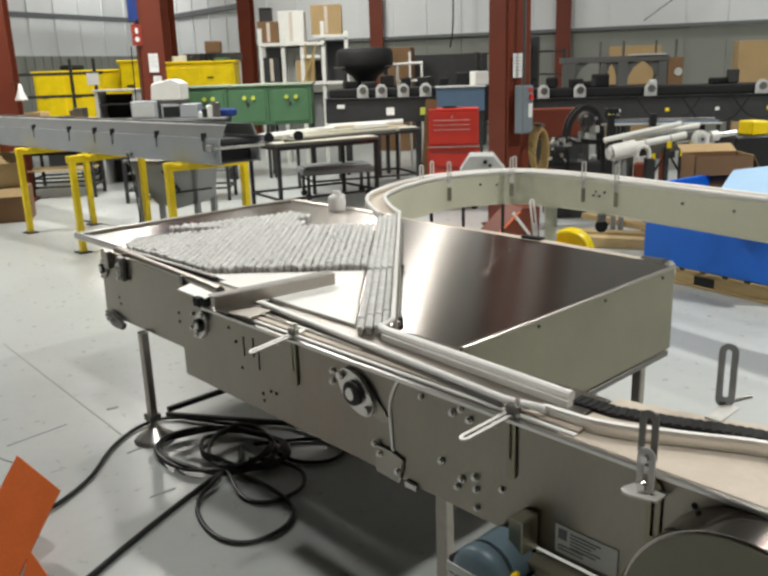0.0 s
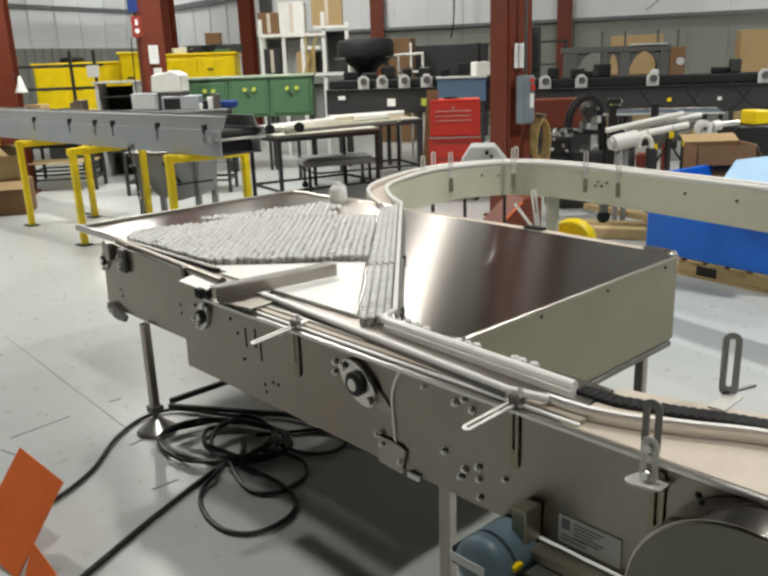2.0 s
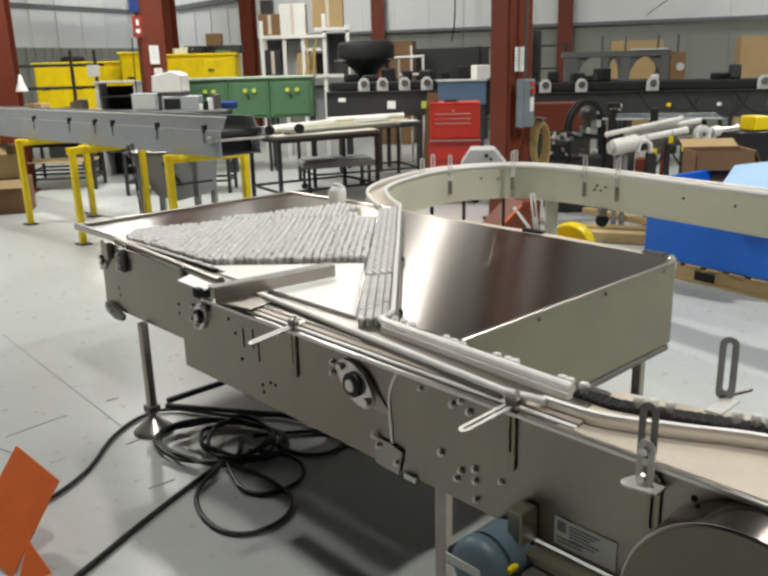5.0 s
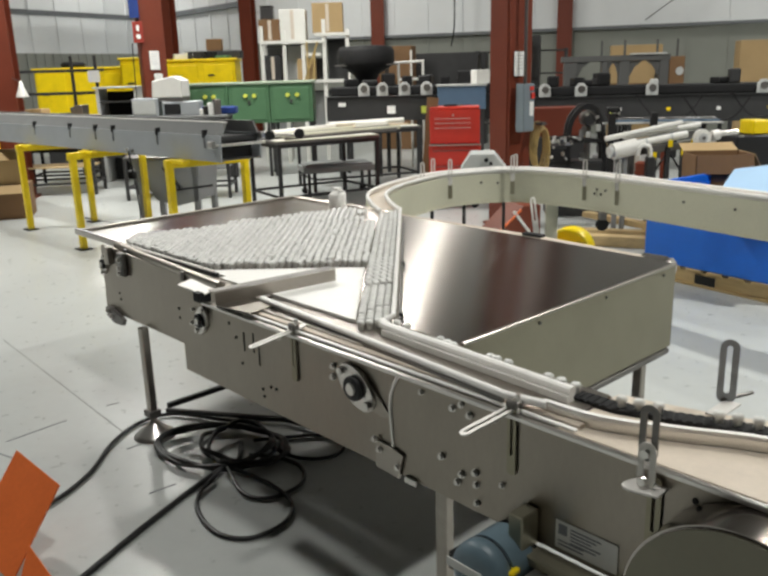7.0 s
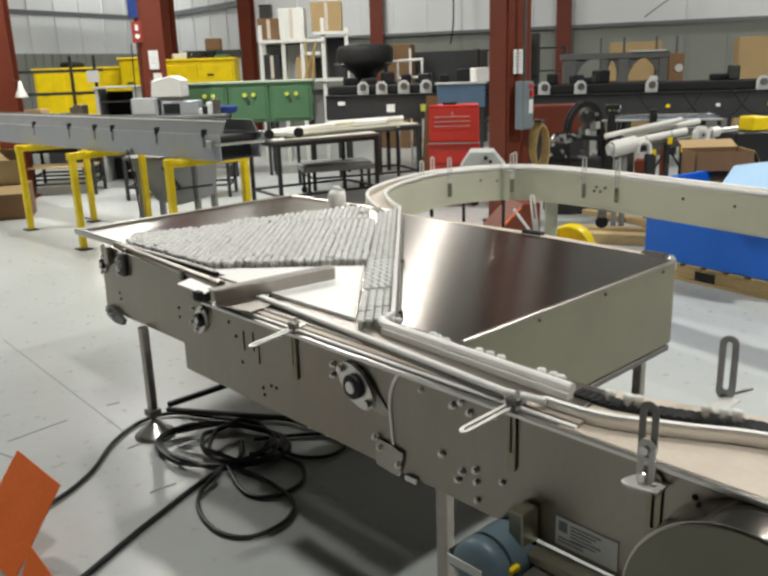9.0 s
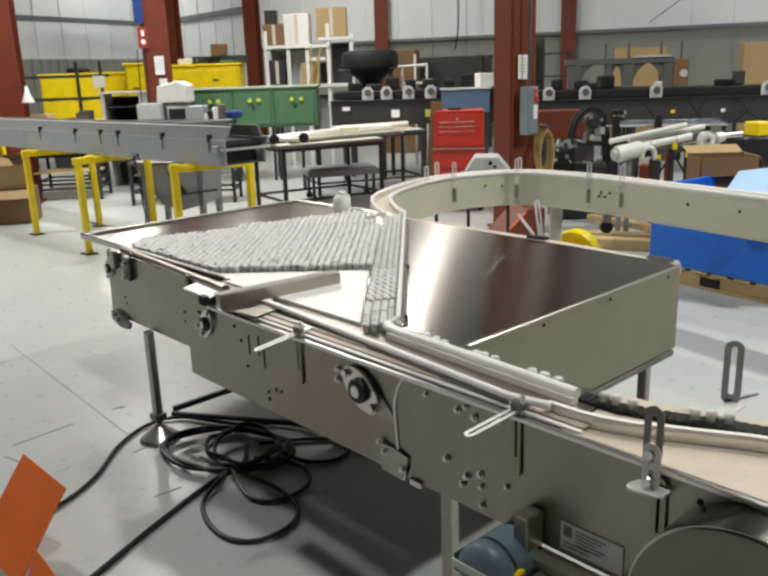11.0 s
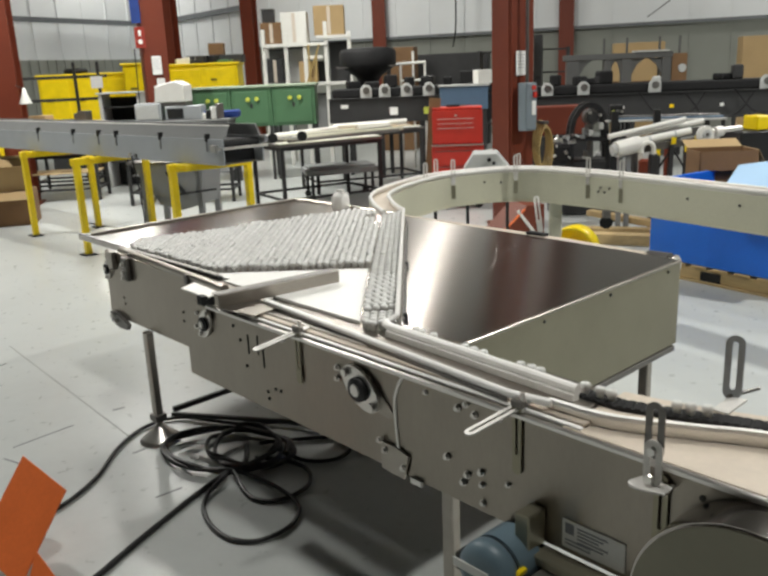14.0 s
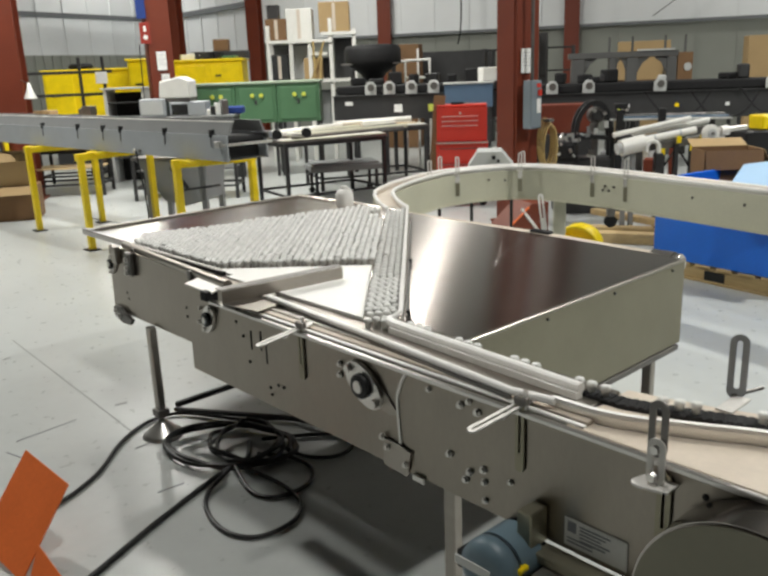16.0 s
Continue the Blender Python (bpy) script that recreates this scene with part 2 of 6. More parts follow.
def circle(r, n=8):
    return [(r * math.cos(2 * math.pi * i / n), r * math.sin(2 * math.pi * i / n)) for i in range(n)]


def rect(w, h):
    return [(-w / 2, -h / 2), (w / 2, -h / 2), (w / 2, h / 2), (-w / 2, h / 2)]


def spline(points, n=8):
    """A smooth path through the points."""
    ps = [Vector(p) for p in points]
    ps = [2 * ps[0] - ps[1]] + ps + [2 * ps[-1] - ps[-2]]
    out = []
    for i in range(1, len(ps) - 2):
        a, b_, c, d = ps[i - 1:i + 3]
        for k in range(n):
            t = k / n
            out.append(0.5 * (2 * b_ + (c - a) * t + (2 * a - 5 * b_ + 4 * c - d) * t * t + (3 * b_ - a - 3 * c + d) * t ** 3))
    out.append(ps[-2])
    return out


# ---- hall shell ----
solid("floor", box(-40, -14, -0.2, 30, 40, 0, 0), FLOOR, "painted grey concrete hall floor with scuffs", "floor", kind="structure")


def wall(name, a, b_, z0, z1, mat, label, thick=0.2):
    return solid(name, bar((*a, (z0 + z1) / 2), (*b_, (z0 + z1) / 2), thick, z1 - z0, bevel=0), mat, label, "wall", kind="structure")


def ribbed_wall(name, a, b_, z0, z1, mat, label, pitch=0.3):
    """Sheet cladding: a slab with thin upright ribs on its inner side."""
    a3, b3 = Vector((*a, 0)), Vector((*b_, 0))
    d = (b3 - a3).normalized()
    n = Vector((d.y, -d.x, 0))
    bm = bar((*a, (z0 + z1) / 2), (*b_, (z0 + z1) / 2), 0.2, z1 - z0, bevel=0)
    ob = solid(name, bm, mat, label, "wall", kind="structure")
    for i in range(int((b3 - a3).length / pitch)):
        p = a3 + d * (i + 0.5) * pitch + n * 0.11
        part("rib", bar((p.x, p.y, z0), (p.x, p.y, z1), 0.05, 0.03, up=(d.y, -d.x, 0), bevel=0), mat, ob)
    return ob


ribbed_wall("wall_back", (-3.2, 22.9), (24.5, 13.4), 2.48, CEIL, WALLWHITE, "white ribbed sheet steel upper wall", 0.9)
ribbed_wall("wall_back_liner", (-3.2, 22.86), (24.5, 13.36), 0, 2.48, WALLGREY, "grey painted lower wall liner", 0.9)
ribbed_wall("wall_corner", (-7.4, 27.4), (-3.2, 22.9), 0, CEIL, WALLWHITE, "white ribbed sheet steel wall", 0.9)
ribbed_wall("wall_left", (-17, 10.5), (-7.4, 27.4), 2.4, CEIL, WALLWHITE, "white ribbed sheet steel wall", 0.9)
ribbed_wall("wall_left_liner", (-16.95, 10.47), (-7.35, 27.37), 0, 2.4, WALLGREY, "grey painted lower wall liner", 0.3)
# unseen walls added behind the view, kept dark to dim reflections in the steel
for nm, a, b_ in (("wall_side", (24.5, 13.4), (20, -12)), ("wall_rear", (20, -12), (-17, -12)), ("wall_far_side", (-17, -12), (-17, 10.5))):
    wall(nm, a, b_, 0, CEIL, WALLUNSEEN, "unseen dark wall, added to close the hall and dim reflections")
# unseen roof, assumed, dark so that little light bounces off it
solid("ceiling", box(-40, -14, CEIL, 30, 40, CEIL + 0.2, 0), CEILMAT, "unseen dark roof, added over the hall to limit bounced light", "ceiling", kind="structure")
for nm, a, b_, r in (("wall_girt", (-16.7, 10.7, 3.5), (-7.3, 27.1, 3.5), 0.14), ("wall_girt", (-7.2, 27.0, 3.5), (-3.3, 22.7, 3.55), 0.14), ("wall_girt", (-3.0, 22.6, 2.5), (24.2, 13.2, 2.5), 0.07)):
    solid(nm, bar(a, b_, 0.08, r), GIRT, "grey steel wall girt", "girt", kind="structure")


def hall_column(x, y, w, d, rz=0.0, boxed=False):
    """A wide-flange or boxed column with its base plate."""
    bm = box(-w / 2, -d / 2, 0, w / 2, -d / 2 + 0.03, CEIL, 0)
    box(-w / 2, d / 2 - 0.03, 0, w / 2, d / 2, CEIL, 0, bm)
    box(-0.012, -d / 2 + 0.03, 0, 0.012, d / 2 - 0.03, CEIL, 0, bm)
    if boxed:
        for s in (-1, 1):
            box(s * w / 2 - 0.012, -d / 2 + 0.03, 0, s * w / 2 + 0.012, d / 2 - 0.03, CEIL, 0, bm)
    box(-w / 2 - 0.05, -d / 2 - 0.05, 0, w / 2 + 0.05, d / 2 + 0.05, 0.03, 0.004, bm)
    return solid("column", bm, OXIDE, "red oxide steel column of the hall frame", "column", pose(x, y, 0, 0, 0, rz), "hall columns", "structure")


hall_column(1.44, 8.46, 0.30, 0.30, 33, True)
hall_column(-3.32, 12.4, 0.34, 0.30, 26, True)
hall_column(-5.22, 11.5, 0.40, 0.40, 12)
for x, y in ((-3.36, 22.6), (0.21, 21.5), (4.72, 20.0), (-5.25, 21.4)):
    hall_column(x, y, 0.36, 0.3, -18)

# loosely hung cable by the back wall
solid("hanging_cable", sweep(spline([(2.06, 20.4, 6.5), (2.07, 20.4, 3.4), (2.05, 20.4, 2.6), (1.98, 20.4, 2.2)]), circle(0.02, 6)), BLACK, "black cable hanging before the wall", "cable")
for a, b_ in (((6.2, 18.6, 2.6), (8.6, 17.8, 4.4)), ((8.9, 17.7, 4.4), (11.6, 16.8, 2.6))):
    solid("wall_brace", rod(a, b_, 0.012, 6), GIRT, "thin grey diagonal wall brace rod", "brace", kind="structure")

# housings of the unseen, assumed hall lamps
for lx, ly, power, drop, length in LAMPS:
    lt = thing("unseen_hall_lamp", "long white fluorescent lamp, unseen, added under the roof for the sheet's highlight" if length else "round white high bay lamp, unseen, added under the roof to light the hall", "lamp", pose(lx, ly, CEIL - drop, 0, 0, LAMP_TURN), "hall lamps")
    if length:
        part("housing", box(-LAMP_W / 2 - 0.05, -length / 2 - 0.05, 0, LAMP_W / 2 + 0.05, length / 2 + 0.05, 0.12), PVC, lt)
    else:
        part("reflector", lathe([(0.27, 0.0), (0.28, 0.01), (0.22, 0.16), (0.12, 0.26), (0.10, 0.34), (0.06, 0.36)], 28), PVC, lt)
    for yy in ((-2.0, 2.0) if length else (0.0,)):
        part("hanger", rod((0, yy, 0.12 if length else 0.36), (0, yy, drop), 0.006, 6), DARKSTEEL, lt)


# ---- accumulation table ----
TABLE = pose(-0.245, 2.352, 0, 0, 0, -47.6)
DECK = 0.862
tb = thing("accumulation_table", "stainless steel accumulation table with galvanised side box", "table", TABLE)


def pq(p, q):
    """Diagonal bed coordinates to the table's own plan."""
    return (p + q) / math.sqrt(2), (q - p) / math.sqrt(2)


def facing(u, z, v=0.0):
    """A pose on the front panel, z axis towards the viewer's side."""
    return pose(u, v, z, 90)


BOLT = None


def bolt(u, z, parent, v=-0.002, r=0.008):
    global BOLT
    if BOLT is None:
        bm = cyl(0.011, 0.002, 10)
        cyl(0.008, 0.008, 6, Matrix.Translation((0, 0, 0.002)), bevel=0.001, bm=bm)
        me = bpy.data.meshes.new("bolt")
        bm.to_mesh(me)
        bm.free()
        me.materials.append(CHROME)
        BOLT = me
    ob = new("bolt", BOLT)
    ob.parent = parent
    ob.matrix_basis = facing(u, z, v) @ Matrix.Scale(r / 0.008, 4)
    return ob


def bearing(u, z, parent, s=1.0, tilt=0.0, v0=0.0):
    """A flanged shaft bearing: plate, housing, shaft and two bolts."""
    bm = bmesh.new()
    n = 28
    vs = []
    for i in range(n):
        a = 2 * math.pi * i / n
        r = 0.045 + 0.020 * abs(math.cos(a)) ** 3
        vs.append(bm.verts.new((r * math.cos(a) * s, r * math.sin(a) * s * 0.9, 0)))
    f = bm.faces.new(vs)
    ex = bmesh.ops.extrude_face_region(bm, geom=[f])
    for v in ex["geom"]:
        if isinstance(v, bmesh.types.BMVert):
            v.co.z = 0.012 * s
    bmesh.ops.recalc_face_normals(bm, faces=bm.faces[:])
    smooth(bm)
    fl = part("bearing", bm, CHROME, parent, "cast steel flange bearing", facing(u, z, v0 - 0.002) @ pose(0, 0, 0, 0, 0, tilt))
    part("hub", lathe([(0.029 * s, 0.0125 * s), (0.029 * s, 0.022 * s), (0.026 * s, 0.025 * s), (0.016 * s, 0.0255 * s)], 24), BLACKPAINT, fl)
    part("shaft", cyl(0.0145 * s, 0.026 * s, 18, bevel=0.002), CHROME, fl, "", pose(0, 0, 0.004))
    for sx in (-1, 1):
        part("nut", cyl(0.010 * s, 0.010 * s, 6, bevel=0.001), CHROME, fl, "", pose(sx * 0.053 * s, 0, 0.0125 * s))
    return fl


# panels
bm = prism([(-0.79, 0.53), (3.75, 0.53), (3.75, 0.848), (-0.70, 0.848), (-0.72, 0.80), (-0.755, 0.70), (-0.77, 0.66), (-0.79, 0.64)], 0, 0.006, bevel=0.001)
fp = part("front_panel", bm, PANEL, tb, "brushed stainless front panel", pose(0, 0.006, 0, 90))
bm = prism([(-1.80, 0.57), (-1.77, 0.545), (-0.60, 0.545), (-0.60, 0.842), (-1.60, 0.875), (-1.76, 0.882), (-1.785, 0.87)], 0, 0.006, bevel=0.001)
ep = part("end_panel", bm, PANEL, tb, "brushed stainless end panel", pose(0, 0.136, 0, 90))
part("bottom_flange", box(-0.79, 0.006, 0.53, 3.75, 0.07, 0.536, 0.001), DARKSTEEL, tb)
part("rear_panel", box(-0.9, 0.34, 0.56, 3.7, 0.346, 0.80, 0.001), STEEL, tb)
part("top_ledge", box(-1.78, 0.138, 0.853, -0.44, 0.214, 0.860, 0.001), STEEL, tb)
# stacked rail profiles along the front top edge
part("trim", box(-0.60, -0.016, 0.838, 3.75, 0.0, 0.850, 0.002), CHROME, tb, "bright edge trim")
part("rail_profile", box(-0.42, 0.004, 0.850, 1.0, 0.018, 0.858, 0.002), RAILWHITE, tb)
part("rail_profile", box(-0.42, 0.022, 0.846, 1.0, 0.045, 0.862, 0.002), TAN, tb)
part("rail_profile", box(-0.42, 0.048, 0.850, 0.95, 0.060, 0.868, 0.002), CHROME, tb)
# deck pieces
part("tray", prism([(-2.27, 0.2405), (0.135, 0.2405), pq(-2.05, 0.270), (-1.30, 1.66), (-2.27, 1.66)], 0.835, DECK), COVER, tb, "flat stainless bed")
part("cover_sheet", prism([pq(-2.02, 0.275), pq(-0.07, 0.275), (0.20, 0.235), (0.452, 0.235), (0.452, 1.53), (0.36, 1.56)], 0.852, 0.872), COVER, tb, "brushed stainless cover sheet")
part("discharge_deck", box(-0.42, 0.062, 0.84, 0.95, 0.238, 0.856, 0.001), STEEL, tb)
part("dead_plate", prism([(-0.80, 0.19), (-0.80, 0.222), (-0.952, 0.222), (-0.481, 0.693), (0.035, 0.19)], 0.8565, 0.868, bevel=0.001), WHITEPLASTIC, tb, "white plastic transfer plate")
part("plate_support", box(-0.36, 0.192, 0.80, 0.02, 0.20, 0.8555, 0.001), TAN, tb)
# creases in the cover sheet
for pts in ([(-0.044, 0.928), (-0.126, 1.085), (-0.206, 1.256), (-0.253, 1.411)], [(-0.055, 0.981), (-0.207, 1.193), (-0.324, 1.351)]):
    part("crease", sweep(spline([(u, v, 0.8722) for u, v in pts], 5), [(-0.003, 0), (0.003, 0), (0.001, 0.0005), (-0.001, 0.0005)]), COVER, tb, "faint crease in the sheet")
# tray lips
part("lip", box(-2.31, 0.215, 0.845, -1.62, 0.24, 0.878, 0.003), SHEET, tb)
part("lip", box(-2.31, 0.24, 0.835, -2.27, 1.66, 0.874, 0.004), STEEL, tb)
part("lip", box(-2.31, 1.66, 0.835, -1.30, 1.70, 0.874, 0.004), STEEL, tb)
part("lip", box(-1.30, 1.60, 0.835, -0.40, 1.66, 0.869, 0.004), TAN, tb, "tan rear edge strip")
part("lip", bar((-0.40, 1.63, 0.862), (0.30, 1.575, 0.862), 0.05, 0.02), TAN, tb)
part("clip", box(-0.36, 1.60, 0.872, -0.25, 1.64, 0.885, 0.003), BLACK, tb)
# galvanised box
sb = part("side_box", box(0.446, 0.236, 0.523, 0.456, 1.54, 0.868, 0.001), GALV, tb, "galvanised side box panel")
part("hem", bar((0.456, 0.236, 0.872), (0.456, 1.535, 0.872), 0.016, 0.012), STEEL, sb)
part("base_rail", box(0.43, 0.25, 0.495, 0.462, 1.52, 0.519, 0.003), DARKSTEEL, sb)
part("box_front", box(-0.2, 0.236, 0.60, 0.444, 0.242, 0.85, 0.001), GALV, sb)
part("box_back", box(-1.7, 1.535, 0.56, 0.444, 1.541, 0.85, 0.001), GALV, sb)
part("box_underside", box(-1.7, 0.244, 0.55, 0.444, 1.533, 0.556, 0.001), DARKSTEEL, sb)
part("box_end", box(-1.706, 0.244, 0.58, -1.7, 1.533, 0.834, 0.001), GALV, sb)
for v, z in ((0.62, 0.845), (1.02, 0.845), (0.33, 0.60), (1.44, 0.845)):
    part("screw", cyl(0.006, 0.006, 8, bevel=0.001), DARKSTEEL, sb, "", pose(0.4565, v, z, 0, 90))
rl = part("end_roller", cyl(0.05, 0.12, 24, bevel=0.012), DARKSTEEL, tb, "dark end roller with bright cap", pose(0.27, 1.60, 0.830, 0, 90, 0))
part("cap", cyl(0.046, 0.02, 20, bevel=0.006), CHROME, rl, "", pose(0, 0, 0.121))
# legs
def table_leg(u, v, top, braced=False):
    lg = part("leg", box(u - 0.021, v - 0.018, 0.09, u + 0.021, v + 0.018, top, 0.004), STEEL, tb)
    part("foot", lathe([(0.098, 0.0), (0.098, 0.006), (0.080, 0.020), (0.028, 0.065), (0.016, 0.075), (0.014, 0.13)], 26, pose(u, v, 0)), CHROME, lg, "bright adjustable foot")
    part("clamp", box(u - 0.03, v - 0.03, 0.10, u + 0.03, v + 0.03, 0.135, 0.003), DARKSTEEL, lg)
    return lg


table_leg(-1.385, 0.112, 0.545)
table_leg(0.545, 0.06, 0.535)
table_leg(-1.381, 1.35, 0.84)
table_leg(0.40, 1.40, 0.51)
table_leg(0.15, 1.45, 0.55)
table_leg(2.1, 0.1, 0.53)
table_leg(3.5, 0.1, 0.53)
table_leg(3.5, 0.3, 0.53)
part("brace", bar((-1.38, 0.19, 0.13), (-1.37, 1.34, 0.14), 0.025, 0.025), BLACKPAINT, tb)
part("brace", bar((-1.36, 0.17, 0.12), (-0.55, 0.70, 0.12), 0.02, 0.02), BLACKPAINT, tb)
# bearings and fasteners on the panel
bearing(-1.755, 0.785, tb, 0.85, 70, 0.13)
bearing(-0.624, 0.772, tb, 0.95, 60)
bearing(0.262, 0.757, tb, 1.32, -35)
for u, z in ((0.145, 0.79), (0.142, 0.755), (0.519, 0.813), (0.634, 0.802), (0.663, 0.82), (0.692, 0.799), (0.593, 0.648), (0.712, 0.644), (0.665, 0.621), (0.651, 0.594), (0.715, 0.61), (0.799, 0.642), (0.718, 0.558), (-0.69, 0.80), (-0.70, 0.745)):
    bolt(u, z, tb, r=random.choice((0.006, 0.008, 0.007)))
# dark discs and strips laid on the panel as shaded holes and slots
for u, z in ((-0.25, 0.60), (-0.245, 0.575), (-0.20, 0.622), (-0.17, 0.622), (-0.37, 0.665), (-0.44, 0.80), (-0.40, 0.755)):
    part("hole", cyl(0.006, 0.002, 10), SHADEFILL, tb, "", facing(u, z, -0.001))
for u, z in ((-0.35, 0.75), (-0.29, 0.76), (-0.26, 0.72)):
    part("slot", box(u - 0.003, -0.002, z - 0.035, u + 0.003, 0.0, z + 0.035, 0), SHADEFILL, tb)
# splice plate at the panel's lower edge
sp = part("splice_plate", prism([(0.335, 0.525), (0.43, 0.52), (0.45, 0.60), (0.40, 0.612), (0.335, 0.612)], 0, 0.008, bevel=0.001), STEEL, tb, "", pose(0, -0.002, 0, 90))
for u, z in ((0.355, 0.588), (0.43, 0.558), (0.335, 0.615)):
    bolt(u, z, tb, -0.011)
part("tab", box(0.455, -0.012, 0.520, 0.50, -0.002, 0.540, 0.002), CHROME, tb)
# clamp block with bearing support at the far end
blk = part("end_bracket", prism([(-1.76, 0.52), (-1.68, 0.50), (-1.60, 0.505), (-1.58, 0.535), (-1.70, 0.575), (-1.77, 0.57)], 0, 0.02, bevel=0.002), DARKSTEEL, tb, "", pose(0, 0.128, 0, 90))
for u, z in ((-1.735, 0.555), (-1.70, 0.535), (-1.545, 0.80), (-1.545, 0.84), (-1.55, 0.775)):
    bolt(u, z, tb, 0.106, 0.010)
for u, z in ((-1.62, 0.63), (-1.63, 0.66), (-1.05, 0.66), (-1.05, 0.70)):
    part("hole", cyl(0.006, 0.002, 10), SHADEFILL, tb, "", facing(u, z, 0.129))
part("end_block", box(-1.575, 0.108, 0.76, -1.515, 0.1285, 0.872, 0.004), DARKSTEEL, tb)
part("end_block", box(-1.70, 0.10, 0.80, -1.65, 0.1285, 0.885, 0.004), STEEL, tb)
# weld seam, its highlight built as chrome rods, and bent flange by the bearing
sm = bmesh.new()
SEAM_GLINT = [(0.432, -0.002, 0.836), (0.412, -0.002, 0.805), (0.397, -0.002, 0.765), (0.394, -0.002, 0.735), (0.397, -0.002, 0.69), (0.404, -0.002, 0.60)]
for a, b_ in zip(SEAM_GLINT, SEAM_GLINT[1:]):
    rod(a, b_, 0.0055, 12, sm)
part("seam", sm, CHROME, tb, "chrome rods drawn as the highlight on the bent edge")
part("gusset", prism([(0.30, 0.80), (0.40, 0.70), (0.37, 0.69), (0.30, 0.70)], 0, 0.004), STEEL, tb, "", pose(0, -0.0015, 0, 90))
# data plate
lb = part("data_plate", box(0.962, -0.004, 0.545, 1.128, -0.001, 0.620, 0.001), PAPER, tb, "white data plate with grey print")
part("print", box(0.972, -0.0055, 0.585, 0.995, -0.0045, 0.612, 0), INK, lb)
for k in range(5):
    part("print", box(1.005, -0.0055, 0.606 - 0.009 * k, 1.085 - 0.012 * (k % 3), -0.0045, 0.6095 - 0.009 * k, 0), INK, lb)
for k in range(2):
    part("print", box(0.972, -0.0055, 0.566 - 0.009 * k, 1.04, -0.0045, 0.5695 - 0.009 * k, 0), INK, lb)


def slotted_plate(w, h, slot_w, slot_l, t=0.004):
    """A flat strip, round at both ends, with one long slot through it; it lies in xz and grows upwards."""
    bm = bmesh.new()
    n = 8

    def ring(rw, z0, z1, y):
        vs = []
        for i in range(n + 1):
            a = math.pi * i / n
            vs.append(bm.verts.new((rw * math.cos(a), y, z1 + rw * math.sin(a))))
        for i in range(n + 1):
            a = math.pi + math.pi * i / n
            vs.append(bm.verts.new((rw * math.cos(a), y, z0 + rw * math.sin(a))))
        return vs
    r = w / 2
    s0 = h - r - slot_l
    oa, ob_ = ring(r, r, h - r, 0), ring(r, r, h - r, t)
    ia, ib = ring(slot_w / 2, s0, h - r, 0), ring(slot_w / 2, s0, h - r, t)
    m_ = len(oa)
    for i in range(m_):
        j = (i + 1) % m_
        bm.faces.new((oa[i], oa[j], ia[j], ia[i]))
        bm.faces.new((ob_[j], ob_[i], ib[i], ib[j]))
        bm.faces.new((oa[j], oa[i], ob_[i], ob_[j]))
        bm.faces.new((ia[i], ia[j], ib[j], ib[i]))
    bmesh.ops.recalc_face_normals(bm, faces=bm.faces[:])
    return bm


# slotted arms that carry the front guide rail
for u, tip in ((-0.05, -0.14), (0.83, -0.13)):
    ar = part("slotted_arm", slotted_plate(0.030, 0.20, 0.009, 0.13), WELD, tb, "slotted bright steel arm", pose(u + 0.005, 0.045, 0.868, 102, 0, -14))
    part("upright", slotted_plate(0.026, 0.20, 0.008, 0.13), GALV, tb, "slotted upright strip", pose(u, -0.008, 0.685))
    part("knuckle", box(u - 0.018, -0.012, 0.862, u + 0.018, 0.012, 0.884, 0.004), DARKSTEEL, tb)
    part("pin", cyl(0.006, 0.05, 10), CHROME, tb, "", pose(u + 0.012, 0.0, 0.852))
    part("arm_nut", cyl(0.009, 0.010, 6), CHROME, ar, "", pose(0, 0, 0.10, 90))
# bracket with a base foot further along
br = part("rail_bracket", slotted_plate(0.042, 0.125, 0.013, 0.06), DARKSTEEL, tb, "slotted dark upper bracket", pose(1.195, -0.030, 0.865))
part("bracket_strip", slotted_plate(0.040, 0.105, 0.012, 0.06), WELD, tb, "", pose(1.197, -0.036, 0.805))
part("bracket_foot", prism([(1.165, -0.004), (1.235, -0.004), (1.235, -0.052), (1.178, -0.066), (1.163, -0.064), (1.154, -0.054), (1.153, -0.042)], 0.803, 0.809, bevel=0.001), WELD, tb)
part("bracket_nut", cyl(0.010, 0.012, 6), CHROME, br, "", pose(0.0, -0.002, 0.02, 90))
part("bracket_nut", cyl(0.010, 0.012, 6), CHROME, br, "", pose(0.0, -0.008, -0.04, 90))
part("upright", slotted_plate(0.032, 0.17, 0.009, 0.11), GALV, tb, "slotted upright strip", pose(1.205, -0.008, 0.655))
for u, z in ((1.285, 0.838), (1.29, 0.80)):
    part("hole", cyl(0.007, 0.002, 12), SHADEFILL, tb, "", facing(u, z, -0.001))
b2 = part("far_bracket", slotted_plate(0.044, 0.165, 0.013, 0.11), GREYPAINT, tb, "slotted grey bracket on the far side", pose(1.17, 0.392, 0.85, 0, 0, 25))
part("far_foot", box(1.165, 0.295, 0.853, 1.205, 0.40, 0.858, 0.001), WELD, b2, "", pose(1.17, 0.392, 0.85, 0, 0, 25).inverted())
